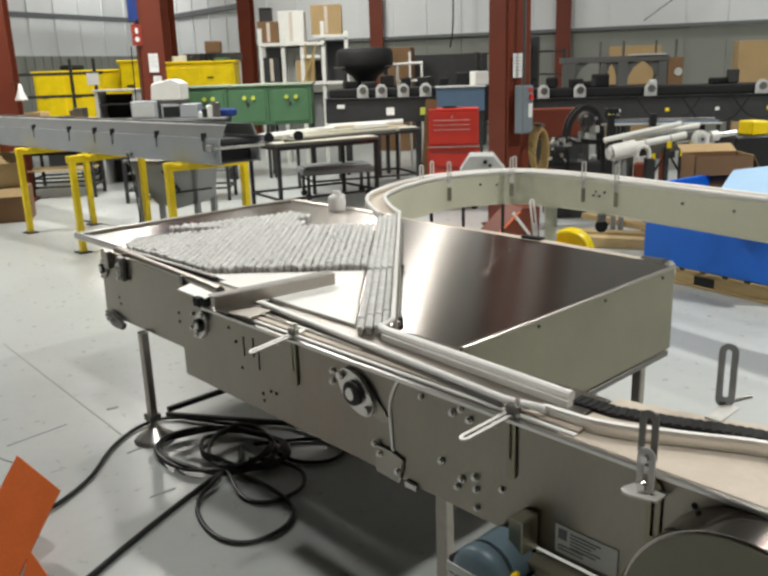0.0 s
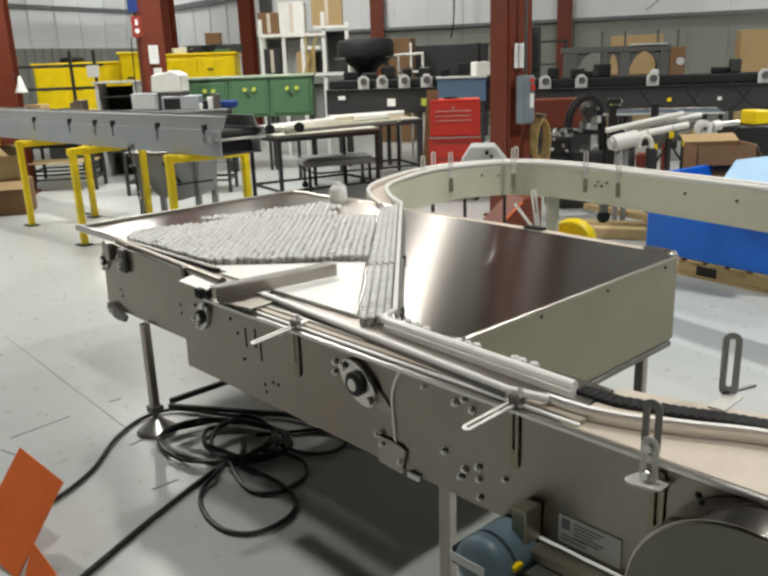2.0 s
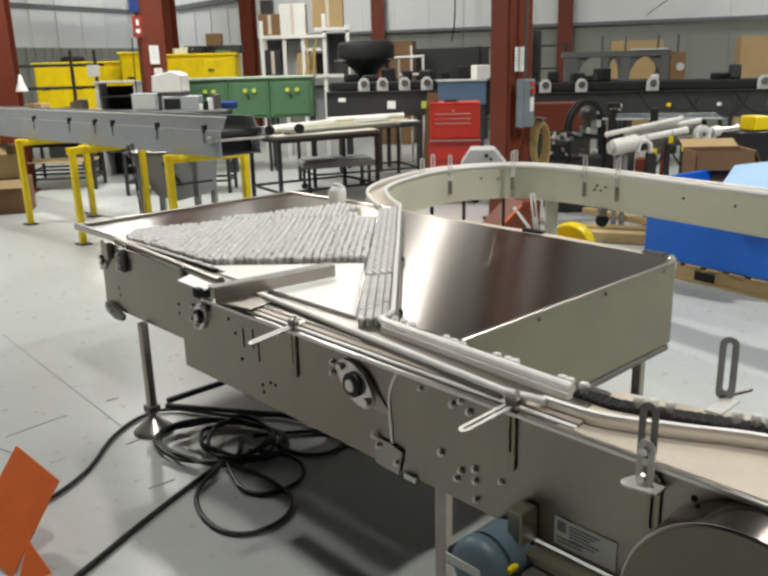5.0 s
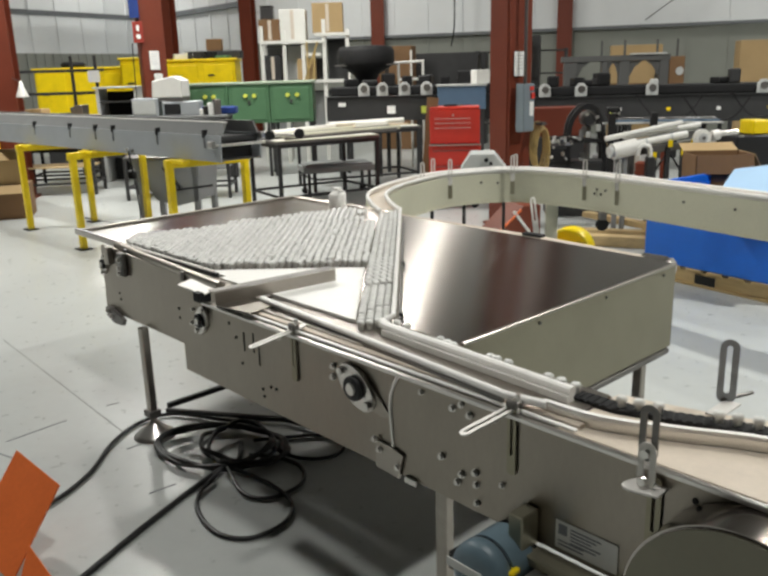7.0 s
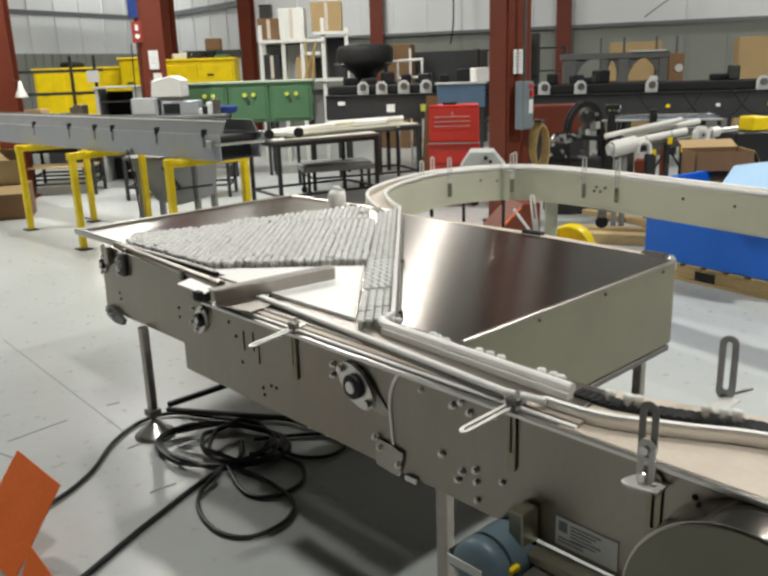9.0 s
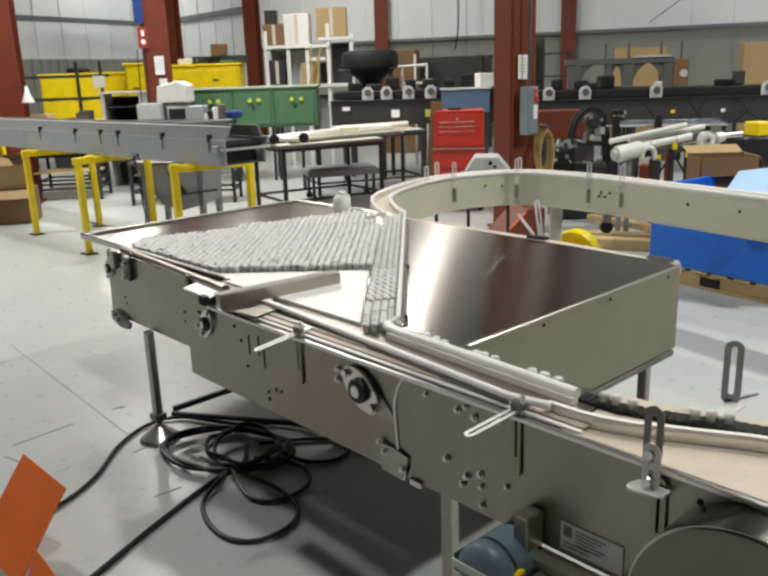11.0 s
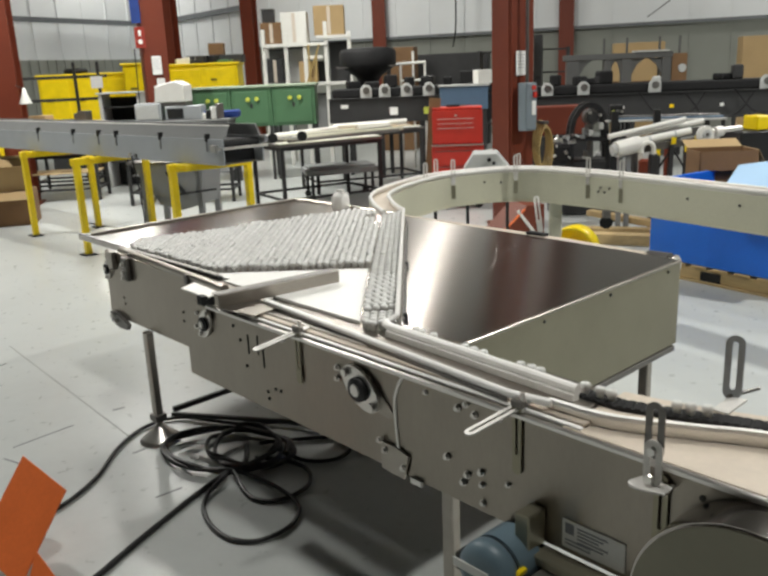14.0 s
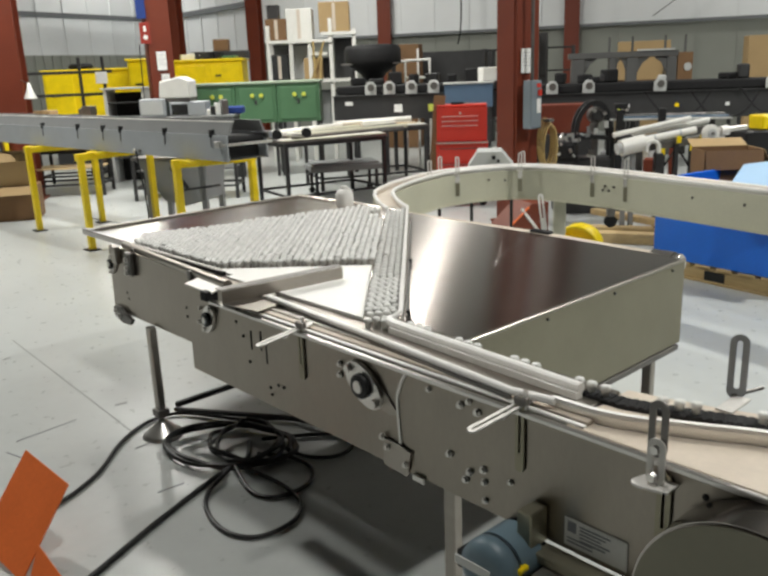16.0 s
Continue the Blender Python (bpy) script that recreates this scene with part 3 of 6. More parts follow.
part("far_bolt", rod((1.165, 0.385, 0.86), (1.20, 0.475, 0.862), 0.005, 8), DARKSTEEL, b2, "", pose(1.17, 0.392, 0.85, 0, 0, 25).inverted())
# discharge end: tan deck, black chain, guide rails
part("tan_deck", prism([(0.955, 0.0), (3.75, 0.0), (3.75, 0.39), (1.34, 0.375), (1.171, 0.317), (1.033, 0.281), (0.955, 0.268)], 0.835, 0.852, bevel=0.002), TAN, tb, "tan wear strip deck")
rs = random.Random(4)
CHAIN = [(-0.02, 0.255), (0.12, 0.222), (0.30, 0.212), (0.60, 0.192), (0.90, 0.176), (1.0, 0.178), (1.12, 0.215), (1.24, 0.262), (1.40, 0.31), (1.8, 0.33), (3.6, 0.33)]
ch = part("chain_track", sweep([(u, v, 0.8565) for u, v in CHAIN[4:]], rect(0.052, 0.009)), BLACK, tb, "black chain track")
seg = bmesh.new()
for a, b_ in zip(CHAIN[4:9], CHAIN[5:10]):
    k = max(1, int(math.dist(a, b_) / 0.019))
    for i in range(k):
        f = i / k
        ang = math.atan2(b_[1] - a[1], b_[0] - a[0])
        box(-0.007, -0.024, 0, 0.007, 0.024, 0.004, 0.001, seg, pose(a[0] + (b_[0] - a[0]) * f, a[1] + (b_[1] - a[1]) * f, 0.8600, 0, 0, math.degrees(ang)))
part("chain_link_run", seg, BLACK, ch)
part("white_rail", sweep([(0.155, 0.200, 0.884), (0.17, 0.186, 0.884), (0.20, 0.180, 0.883), (0.905, 0.136, 0.883)], circle(0.0145, 10)), RAILWHITE, tb, "thick white plastic guide rail")
part("white_rail_base", sweep([(0.19, 0.172, 0.866), (0.905, 0.128, 0.866)], rect(0.024, 0.018)), RAILWHITE, tb)
part("guide_tube", sweep([(-0.377, 0.105, 0.880), (0.79, 0.016, 0.880), (0.90, 0.036, 0.880)], circle(0.0105, 10)), RAILWHITE, tb, "white capped front guide rail")
part("tube_base", sweep([(-0.36, 0.096, 0.867), (0.79, 0.010, 0.867)], rect(0.008, 0.012)), DARKSTEEL, tb)
GP = spline([(0.885, 0.045, 0.882), (1.0, 0.050, 0.882), (1.09, 0.076, 0.882), (1.20, 0.130, 0.882), (1.40, 0.215, 0.882), (1.8, 0.25, 0.882), (3.7, 0.25, 0.882)], 6)
gr = part("outer_guide", sweep(GP, rect(0.014, 0.010)), RAILWHITE, tb, "white capped curved guide rail")
part("guide_web", sweep([p + Vector((0, 0, -0.018)) for p in GP], rect(0.007, 0.026)), CHROME, gr)
# diagonal guide between bed and cover sheet
g0, g1 = pq(-2.06, 0.285), pq(-0.05, 0.285)
dg = part("diagonal_guide", sweep([(*g0, 0.902), (*g1, 0.902), (0.158, 0.200, 0.888)], circle(0.0085, 8)), RAILWHITE, tb, "white capped diagonal guide rail")
part("guide_web", sweep([(*pq(-2.04, 0.286), 0.883), (*pq(-0.06, 0.286), 0.883)], rect(0.006, 0.030)), CHROME, dg)
part("guide_flange", sweep([(*pq(-1.75, 0.305), 0.880), (*pq(-0.06, 0.305), 0.880)], rect(0.008, 0.014)), DARKSTEEL, dg)
part("guide_bolt", cyl(0.008, 0.02, 8), BLACK, dg, "", pose(*pq(-0.80, 0.31), 0.875))
part("guide_bolt", cyl(0.008, 0.02, 8), BLACK, dg, "", pose(*pq(-0.09, 0.31), 0.875))
# front tube and toothed chain beside the bed
part("front_tube", rod((-1.70, 0.176, 0.874), (-0.66, 0.110, 0.874), 0.018, 16), STEEL, tb, "stainless tube along the bed")
for u, v in ((-0.95, 0.13), (-1.55, 0.166)):
    part("tube_clip", box(u - 0.012, v - 0.03, 0.845, u + 0.012, v - 0.008, 0.885, 0.003), DARKSTEEL, tb)
sc_ = part("side_chain", box(-1.70, 0.194, 0.862, -0.84, 0.214, 0.876, 0.002), BLACK, tb, "black side chain with bright pins")
for i in range(28):
    part("link_pin", box(-0.009, -0.009, 0, 0.007, 0.009, 0.007, 0.001), WELD, sc_, "", pose(-1.685 + i * 0.030, 0.204, 0.876))
part("corner_plate", prism([(-0.765, -0.017), (-0.562, -0.024), (-0.6, 0.047), (-0.803, 0.064)], 0.882, 0.888, bevel=0.001), WELD, tb, "bright corner plate")
part("corner_block", box(-0.655, -0.016, 0.842, -0.60, 0.03, 0.884, 0.003), BLACK, tb)
# deflector arm across the bed
da = part("deflector_arm", bar((-0.455, -0.041, 0.895), (-0.394, 0.462, 0.895), 0.004, 0.046, bevel=0.001), STEEL, tb, "stainless angle deflector arm")
part("arm_top", bar((-0.478, -0.041, 0.920), (-0.417, 0.462, 0.920), 0.044, 0.003, bevel=0.001), DARKSTEEL, da)
part("arm_base", prism([(-0.483, -0.043), (-0.282, -0.011), (-0.297, 0.112), (-0.486, 0.083)], 0.868, 0.873, bevel=0.001), STEEL, da)
part("arm_clip", box(-0.60, -0.045, 0.862, -0.56, -0.02, 0.895, 0.003), BLACK, da)
part("arm_step", box(-0.50, -0.012, 0.842, -0.42, 0.03, 0.862, 0.002), BLACK, da)
# drum guard, motor and drive
dr = part("drum_guard", cyl(0.235, 0.115, 64, bevel=0.004), SHEET, tb, "round stainless drum guard", pose(1.435, -0.003, 0.604, 90))
part("guard_face", cyl(0.229, 0.004, 64, bevel=0.001), GALVDARK, dr, "", pose(0, 0, 0.1155))
mt = thing("gear_motor", "blue-grey gear motor under the table front", "motor", TABLE @ pose(0.852, -0.03, 0.492, 90, 0, 0) @ Matrix.Scale(0.84, 4))
part("motor_body", cyl(0.092, 0.105, 36, bevel=0.006), MOTORBLUE, mt)
part("fan_cover", lathe([(0.093, 0.112), (0.094, 0.135), (0.088, 0.160), (0.060, 0.172)], 36), MOTORBLUE, mt)
part("band", cyl(0.0915, 0.006, 36), BLACK, mt, "", pose(0, 0, 0.1055))
part("end_bell", cyl(0.088, 0.027, 36, bevel=0.008), BLACK, mt, "", pose(0, 0, -0.028))
part("terminal_box", box(-0.135, -0.06, 0.06, -0.088, 0.0, 0.13, 0.005), BLACKPAINT, mt)
part("name_plate", box(-0.065, -0.004, 0, 0.065, 0.0, 0.03, 0.001), PAPER, mt, "small white label", pose(-0.035, 0.022, 0.1745, 90, 0, 0))
tab = part("mount_block", box(0.872, -0.070, 0.53, 0.914, -0.003, 0.626, 0.003), GALV, tb, "grey mounting block")
part("mount_rail", box(0.90, -0.06, 0.50, 1.30, -0.003, 0.526, 0.003), GALV, tb)
part("mount_angle", box(0.94, -0.10, 0.487, 1.10, -0.02, 0.497, 0.002), CHROME, tb)
part("hazard_tag", box(0.875, -0.135, 0.505, 0.935, -0.10, 0.520, 0.003), YELLOW, tb, "yellow plastic connector")
part("drive_cover", box(0.90, -0.12, 0.40, 1.10, -0.02, 0.486, 0.004), BLACKPAINT, tb)
# ---- curved conveyor behind the table ----
cv = thing("curved_conveyor", "cream steel conveyor with white guide rails, curving behind the table", "conveyor")
CP = spline([(0.075, 4.43, 0), (0.02, 4.75, 0), (0.015, 5.15, 0), (0.19, 5.60, 0), (0.53, 6.02, 0), (1.08, 6.17, 0), (1.53, 5.80, 0), (1.98, 5.09, 0), (2.30, 4.55, 0), (3.2, 3.05, 0)], 8)


def at_z(path, z):
    return [Vector((p.x, p.y, z)) for p in path]


def shifted(path, s):
    out = []
    for i, p in enumerate(path):
        d = (path[min(i + 1, len(path) - 1)] - path[max(i - 1, 0)]).normalized()
        out.append(p + Vector((d.y, -d.x, 0)) * s)
    return out


part("belt", sweep(at_z(CP, 0.852), rect(0.12, 0.012)), TAN, cv, "tan belt")
for s in (-0.066, 0.066):
    sd = part("side_rail", sweep(at_z(shifted(CP[8:], s), 0.745), rect(0.008, 0.225)), CREAM, cv)
    part("rail_lip", sweep(at_z(shifted(CP[8:], s), 0.637), rect(0.03, 0.008)), CREAM, sd)
    part("guide_rail", sweep(at_z(shifted(CP, s * 0.88), 0.885), circle(0.0125, 8)), RAILWHITE, cv, "white guide rail")
    part("guide_strip", sweep(at_z(shifted(CP, s * 0.9), 0.866), rect(0.006, 0.026)), CHROME, cv)
part("underside", sweep(at_z(CP[8:], 0.70), rect(0.12, 0.01)), DARKSTEEL, cv)
for x, y, yaw in ((0.345, 5.80, 40), (0.44, 6.04, 35), (0.565, 5.97, 30), (1.06, 6.09, 0), (1.10, 6.19, 0), (1.52, 5.71, -55), (1.685, 5.46, -55)):
    bk = part("rail_bracket", slotted_plate(0.034, 0.20, 0.012, 0.12), WELD, cv, "slotted galvanised bracket", pose(x, y - 0.02, 0.80, 0, 0, yaw * 0.4))
    part("bracket_arm", bar((x, y - 0.03, 0.855), (x - 0.05, y + 0.01, 0.875), 0.018, 0.006), CHROME, cv)
    part("clamp_strip", box(x - 0.016, y - 0.028, 0.70, x + 0.016, y - 0.018, 0.80, 0.002), GALV, cv)
for x, y, z in ((0.82, 6.075, 0.80), (0.95, 6.095, 0.79), (1.28, 6.01, 0.80), (1.36, 5.93, 0.80), (1.585, 5.60, 0.79), (1.605, 5.57, 0.76), (1.575, 5.62, 0.76), (1.63, 5.54, 0.79), (1.97, 4.98, 0.79), (2.16, 4.66, 0.79)):
    part("bolt", cyl(0.009, 0.010, 8), DARKSTEEL, cv, "", pose(x, y - 0.012, z, 90, 0, -30))
for x, y in ((1.36, 6.02), (2.55, 4.2)):
    lg = part("leg", box(x - 0.045, y - 0.03, 0.012, x + 0.045, y + 0.03, 0.75, 0.004), CREAM, cv)
    part("foot_plate", box(x - 0.09, y - 0.07, 0, x + 0.09, y + 0.07, 0.012, 0.002), DARKSTEEL, lg)
lg = part("leg", rod((0.42, 5.9, 0.0), (0.42, 5.9, 0.65), 0.014, 10), BLACKPAINT, cv)
part("loose_bracket", slotted_plate(0.045, 0.30, 0.014, 0.16), PVC, cv, "white slotted hanger", pose(1.23, 5.93, 0.40, 0, -8, 10))
cs = part("caster_fork", box(1.585, 5.48, 0.585, 1.635, 5.54, 0.64, 0.004), DARKSTEEL, cv)
part("caster_wheel", cyl(0.045, 0.03, 24, bevel=0.006), BLACK, cs, "black caster wheel", pose(1.61, 5.525, 0.55, 90))
# jug on the rear corner of the table
jug = thing("plastic_jug", "small white plastic jug on the table's rear edge", "jug", TABLE @ pose(-1.74, 1.60, DECK))
part("jug_body", lathe([(0.050, 0.0), (0.054, 0.006), (0.054, 0.075), (0.044, 0.092), (0.028, 0.102), (0.02, 0.106)], 20), WHITEPLASTIC, jug)
part("jug_cap", cyl(0.024, 0.018, 16, bevel=0.003), WHITEPLASTIC, jug, "", pose(0, 0, 0.104))
part("spout", rod((0.02, 0, 0.112), (0.10, -0.02, 0.106), 0.006, 8), WHITEPLASTIC, jug)

# ---- long grey conveyor on yellow stands ----
LC = pose(-1.25, 6.435, 0, 0, 0, -44.3)
fc = thing("long_conveyor", "grey painted conveyor with covers, carried on yellow stands", "conveyor", LC)
bm = box(-8.0, 0.0, 0.97, 0.0, 0.012, 1.185, 0.002)
part("side_panel", bm, GREYPAINT, fc)
part("side_panel", box(-8.0, 0.40, 0.97, 0.0, 0.412, 1.185, 0.002), GREYPAINT, fc)
part("pan", box(-8.0, 0.014, 0.975, -0.02, 0.398, 0.985, 0.001), DARKSTEEL, fc)
part("upper_guard", prism([(0.015, 1.187), (0.035, 1.187), (0.075, 1.285), (0.062, 1.287)], -8.0, 0.0, m=Matrix(((0, 0, 1, 0), (1, 0, 0, 0), (0, 1, 0, 0), (0, 0, 0, 1)))), GREYMID, fc)
part("upper_guard", prism([(0.397, 1.187), (0.377, 1.187), (0.337, 1.285), (0.35, 1.287)], -8.0, 0.0, m=Matrix(((0, 0, 1, 0), (1, 0, 0, 0), (0, 1, 0, 0), (0, 0, 0, 1)))), GREYMID, fc)
part("top_edge", box(-8.0, 0.058, 1.284, 0.0, 0.085, 1.292, 0.002), PVC, fc)
part("belt", box(-8.0, 0.06, 1.16, -0.05, 0.35, 1.172, 0.002), BLACK, fc)
part("roller", rod((-0.07, 0.03, 1.13), (-0.07, 0.39, 1.13), 0.045, 18), BLACK, fc)
part("end_plate", box(-0.12, 0.03, 0.972, -0.105, 0.39, 1.09, 0.002), BLACKPAINT, fc)
part("take_up_rod", rod((-0.03, -0.025, 1.105), (0.02, 0.44, 1.105), 0.012, 10), CHROME, fc)
part("take_up_block", box(-0.14, -0.035, 1.08, -0.06, -0.002, 1.135, 0.004), CHROME, fc)
part("take_up_block", box(-0.04, 0.40, 1.13, 0.03, 0.44, 1.19, 0.004), CHROME, fc)
for u in (-0.22, -0.95, -1.75, -2.1, -2.65, -3.5):
    ck = part("guard_clip", box(u - 0.012, -0.014, 1.16, u + 0.012, 0.03, 1.225, 0.003), BLACKPAINT, fc)
    part("clip_tail", box(u - 0.005, -0.010, 1.08, u + 0.005, -0.002, 1.158, 0.001), GREYMID, ck)
part("grease_fitting", cyl(0.022, 0.02, 12, bevel=0.003), CHROME, fc, "", pose(-1.50, -0.001, 1.0, 90))
part("grease_fitting", cyl(0.018, 0.02, 12, bevel=0.003), DARKSTEEL, fc, "", pose(-1.40, -0.001, 1.0, 90))
part("lead", sweep([LC.inverted() @ p for p in spline([(-2.30, 7.42, 1.0), (-2.32, 7.6, 0.6), (-2.5, 8.2, 0.2), (-2.9, 9.0, 0.01), (-3.6, 9.6, 0.01)], 6)], circle(0.008, 6)), BLACK, fc)


def yellow_stand(u, kind_label, front, rear):
    st = thing("conveyor_stand", kind_label, "stand", LC @ pose(u, 0, 0), "yellow stands")
    part("cross_bar", bar((front[0], front[1] - 0.04, 0.93), (rear[0], rear[1] + 0.04, 0.93), 0.07, 0.07, bevel=0.004), YELLOW, st)
    part("saddle", box(-0.14, -0.10, 0.94, 0.14, -0.03, 0.967, 0.004), YELLOW, st)
    for x, v in (front, rear):
        lg = part("leg", box(x - 0.030, v - 0.030, 0.012, x + 0.030, v + 0.030, 0.895, 0.004), YELLOW, st)
        part("foot_plate", box(x - 0.09, v - 0.06, 0, x + 0.07, v + 0.06, 0.012, 0.002), BLACKPAINT, lg, "black foot plate")
    return st


for u, fr, re_ in ((-3.66, (-0.06, -0.11), (0.08, 0.59)), (-2.18, (0.02, -0.24), (-0.10, 0.58)), (-0.56, (-0.08, -0.10), (0.08, 0.58)), (-6.2, (0.0, -0.10), (0.0, 0.58))):
    yellow_stand(u, "yellow painted steel stand under the grey conveyor", fr, re_)
hp = thing("sheet_hopper", "grey sheet metal chute machine below the conveyor", "machine", pose(-2.22, 8.75, 0, 0, 0, -12))
part("hopper", prism([(-0.42, 0.80), (0.40, 0.78), (0.36, 0.36), (0.12, 0.30), (-0.12, 0.36), (-0.30, 0.62)], -0.25, 0.25, m=pose(0, 0, 0, 90)), GREYMID, hp)
part("top_flange", box(-0.46, -0.28, 0.80, 0.43, 0.28, 0.83, 0.004), DARKSTEEL, hp)
for x, y in ((-0.3, -0.22), (0.34, -0.22), (-0.3, 0.22), (0.34, 0.22)):
    part("leg", box(x - 0.03, y - 0.03, 0, x + 0.03, y + 0.03, 0.8, 0.003), GREYMID, hp)
part("strut", rod((0.0, -0.28, 0.72), (0.18, -0.28, 0.50), 0.02, 8), BLACKPAINT, hp)
part("strut", rod((0.05, -0.28, 0.47), (0.55, -0.28, 0.53), 0.012, 8), BLACKPAINT, hp)
part("pull_knob", cyl(0.03, 0.04, 12, bevel=0.004), CHROME, hp, "", pose(-0.18, -0.26, 0.42, 90))

# ---- tool chest, leaning board, centre column fittings ----
tc_ = thing("tool_chest", "red steel tool chest with drawers beside the column", "tool chest", pose(0.985, 9.75, 0, 0, 0, -6))
part("cabinet", box(-0.31, -0.22, 0.10, 0.31, 0.24, 0.78, 0.008), RED, tc_)
part("upper_chest", box(-0.30, -0.18, 0.784, 0.30, 0.22, 1.19, 0.01), RED, tc_)
part("lid", box(-0.30, -0.18, 1.192, 0.30, 0.22, 1.215, 0.008), RED, tc_)
part("ledge", box(-0.31, -0.26, 0.765, 0.31, -0.222, 0.782, 0.004), CHROME, tc_)
for k in range(3):
    dw = part("drawer", box(-0.25, -0.192, 0.93 + k * 0.055, 0.20, -0.181, 0.978 + k * 0.055, 0.003), RED, tc_)
    part("pull", box(-0.24, -0.20, 0.968 + k * 0.055, 0.19, -0.193, 0.974 + k * 0.055, 0.002), WELD, dw)
for k in range(3):
    dw = part("drawer", box(-0.28, -0.232, 0.16 + k * 0.19, 0.28, -0.221, 0.34 + k * 0.19, 0.003), RED, tc_)
    part("pull", box(-0.26, -0.242, 0.32 + k * 0.19, 0.26, -0.233, 0.328 + k * 0.19, 0.002), DARKSTEEL, dw)
part("lock", cyl(0.014, 0.008, 12), CHROME, tc_, "", pose(-0.02, -0.181, 1.12, 90))
for x, y in ((-0.25, -0.17), (0.25, -0.17), (-0.25, 0.17), (0.25, 0.17)):
    part("caster", cyl(0.05, 0.03, 16, bevel=0.004), BLACK, tc_, "", pose(x, y + 0.015, 0.05, 90))
solid("leaning_board", box(-0.07, -0.015, 0, 0.07, 0.015, 1.34, 0.003), CARDDARK, "brown fibre board leaning beside the tool chest", "board", pose(0.60, 9.55, 0, -6, 5, 0))
tl = thing("hand_tool", "small black hand tool on the tool chest", "tool", pose(0.95, 9.7, 1.216))
part("handle", box(-0.10, -0.015, 0, 0.06, 0.015, 0.025, 0.005), BLACK, tl)
part("tip", rod((0.06, 0, 0.012), (0.13, 0.01, 0.012), 0.008, 8), DARKSTEEL, tl)
sw = thing("disconnect_switch", "grey electrical disconnect box on the column", "switch box", pose(1.55, 8.225, 1.25, 0, 0, 33))
part("enclosure", box(-0.075, -0.06, -0.24, 0.075, 0.055, 0.24, 0.006), MIDGREY, sw)
part("door", box(-0.068, -0.068, -0.225, 0.068, -0.061, 0.225, 0.003), MIDGREY, sw)
part("switch_handle", box(0.01, -0.092, 0.09, 0.055, -0.069, 0.15, 0.004), RED, sw, "red switch handle")
part("label_plate", box(0.0, -0.073, -0.08, 0.055, -0.069, 0.06, 0.001), PAPER, sw)
part("label_plate", box(0.0, -0.073, 0.17, 0.055, -0.069, 0.21, 0.001), RED, sw)
part("conduit", rod((0, 0, 0.24), (0, 0, 3.4), 0.018, 10), DARKSTEEL, sw)
for x, y, z, w, h, rz in ((1.505, 8.30, 1.685, 0.15, 0.24, 33), (-3.25, 12.247, 1.90, 0.14, 0.27, 26), (-3.22, 12.262, 1.60, 0.12, 0.22, 26)):
    nt = thing("notice", "white paper notice taped to the column", "notice", pose(x, y, z, 0, 0, rz), "paper notices")
    part("sheet", box(-w / 2, -0.003, -h / 2, w / 2, 0.0, h / 2, 0), PAPER, nt)
    for k in range(5):
        part("print_line", box(-w * 0.36, -0.0045, h * (0.32 - 0.13 * k), w * (0.36 - 0.1 * (k % 2)), -0.0035, h * (0.345 - 0.13 * k), 0), PRINTGREY, nt)
sg = thing("extinguisher_sign", "small red sign with white marks on the column", "sign", pose(-3.43, 12.16, 2.30, 0, 0, 26))
part("sign_board", box(-0.075, -0.006, -0.15, 0.075, 0, 0.15, 0.002), DULLRED, sg)
part("sign_mark", cyl(0.035, 0.002, 16), PAPER, sg, "", pose(0, -0.0065, -0.06, 90))
part("sign_mark", box(-0.02, -0.009, 0.02, 0.02, -0.0065, 0.10, 0), PAPER, sg)
solid("blue_banner", box(-0.07, -0.02, 0, 0.07, 0, 0.9, 0.004), BLUEDARK, "dark blue strip hung beside the column", "banner", pose(-3.46, 12.17, 2.50))
solid("drop_cord", rod((-3.40, 11.6, 0.9), (-3.37, 11.6, 2.12), 0.008, 6), BLACK, "thin black cord hanging by the column", "cord")
coil = thing("hose_coil", "yellow-tan hose coil hung on the column", "hose", pose(1.70, 8.30, 0.86, 0, 0, 20))
for k in range(4):
    part("loop", sweep([Vector((0.08 * math.cos(a) + 0.006 * k, -0.03 * k, 0.24 * math.sin(a) - 0.02 * k)) for a in [2 * math.pi * i / 28 for i in range(29)]], circle(0.011, 6)), HOSE, coil)
part("hook", box(-0.03, -0.13, 0.21, 0.03, 0.06, 0.24, 0.004), DARKSTEEL, coil)
ctl = thing("control_box", "pale grey sloping control console behind the curve", "control box", pose(0.98, 7.1, 0, 0, 0, -8))
part("console", prism([(-0.21, 0.79), (0.20, 0.79), (0.09, 0.925), (-0.12, 0.925)], -0.18, 0.18, m=pose(0, 0, 0, 90), bevel=0.006), PALEGREY, ctl)
part("pedestal", rod((-0.18, 0, 0), (-0.18, 0, 0.79), 0.016, 10), BLACKPAINT, ctl)
part("pedestal", rod((0.18, 0, 0), (0.18, 0, 0.79), 0.016, 10), BLACKPAINT, ctl)
part("knob", cyl(0.018, 0.03, 12, bevel=0.003), BLACK, ctl, "", pose(0.02, -0.18, 0.875, 90))
part("knob", cyl(0.014, 0.03, 12, bevel=0.003), BLACK, ctl, "", pose(0.06, -0.18, 0.845, 90))

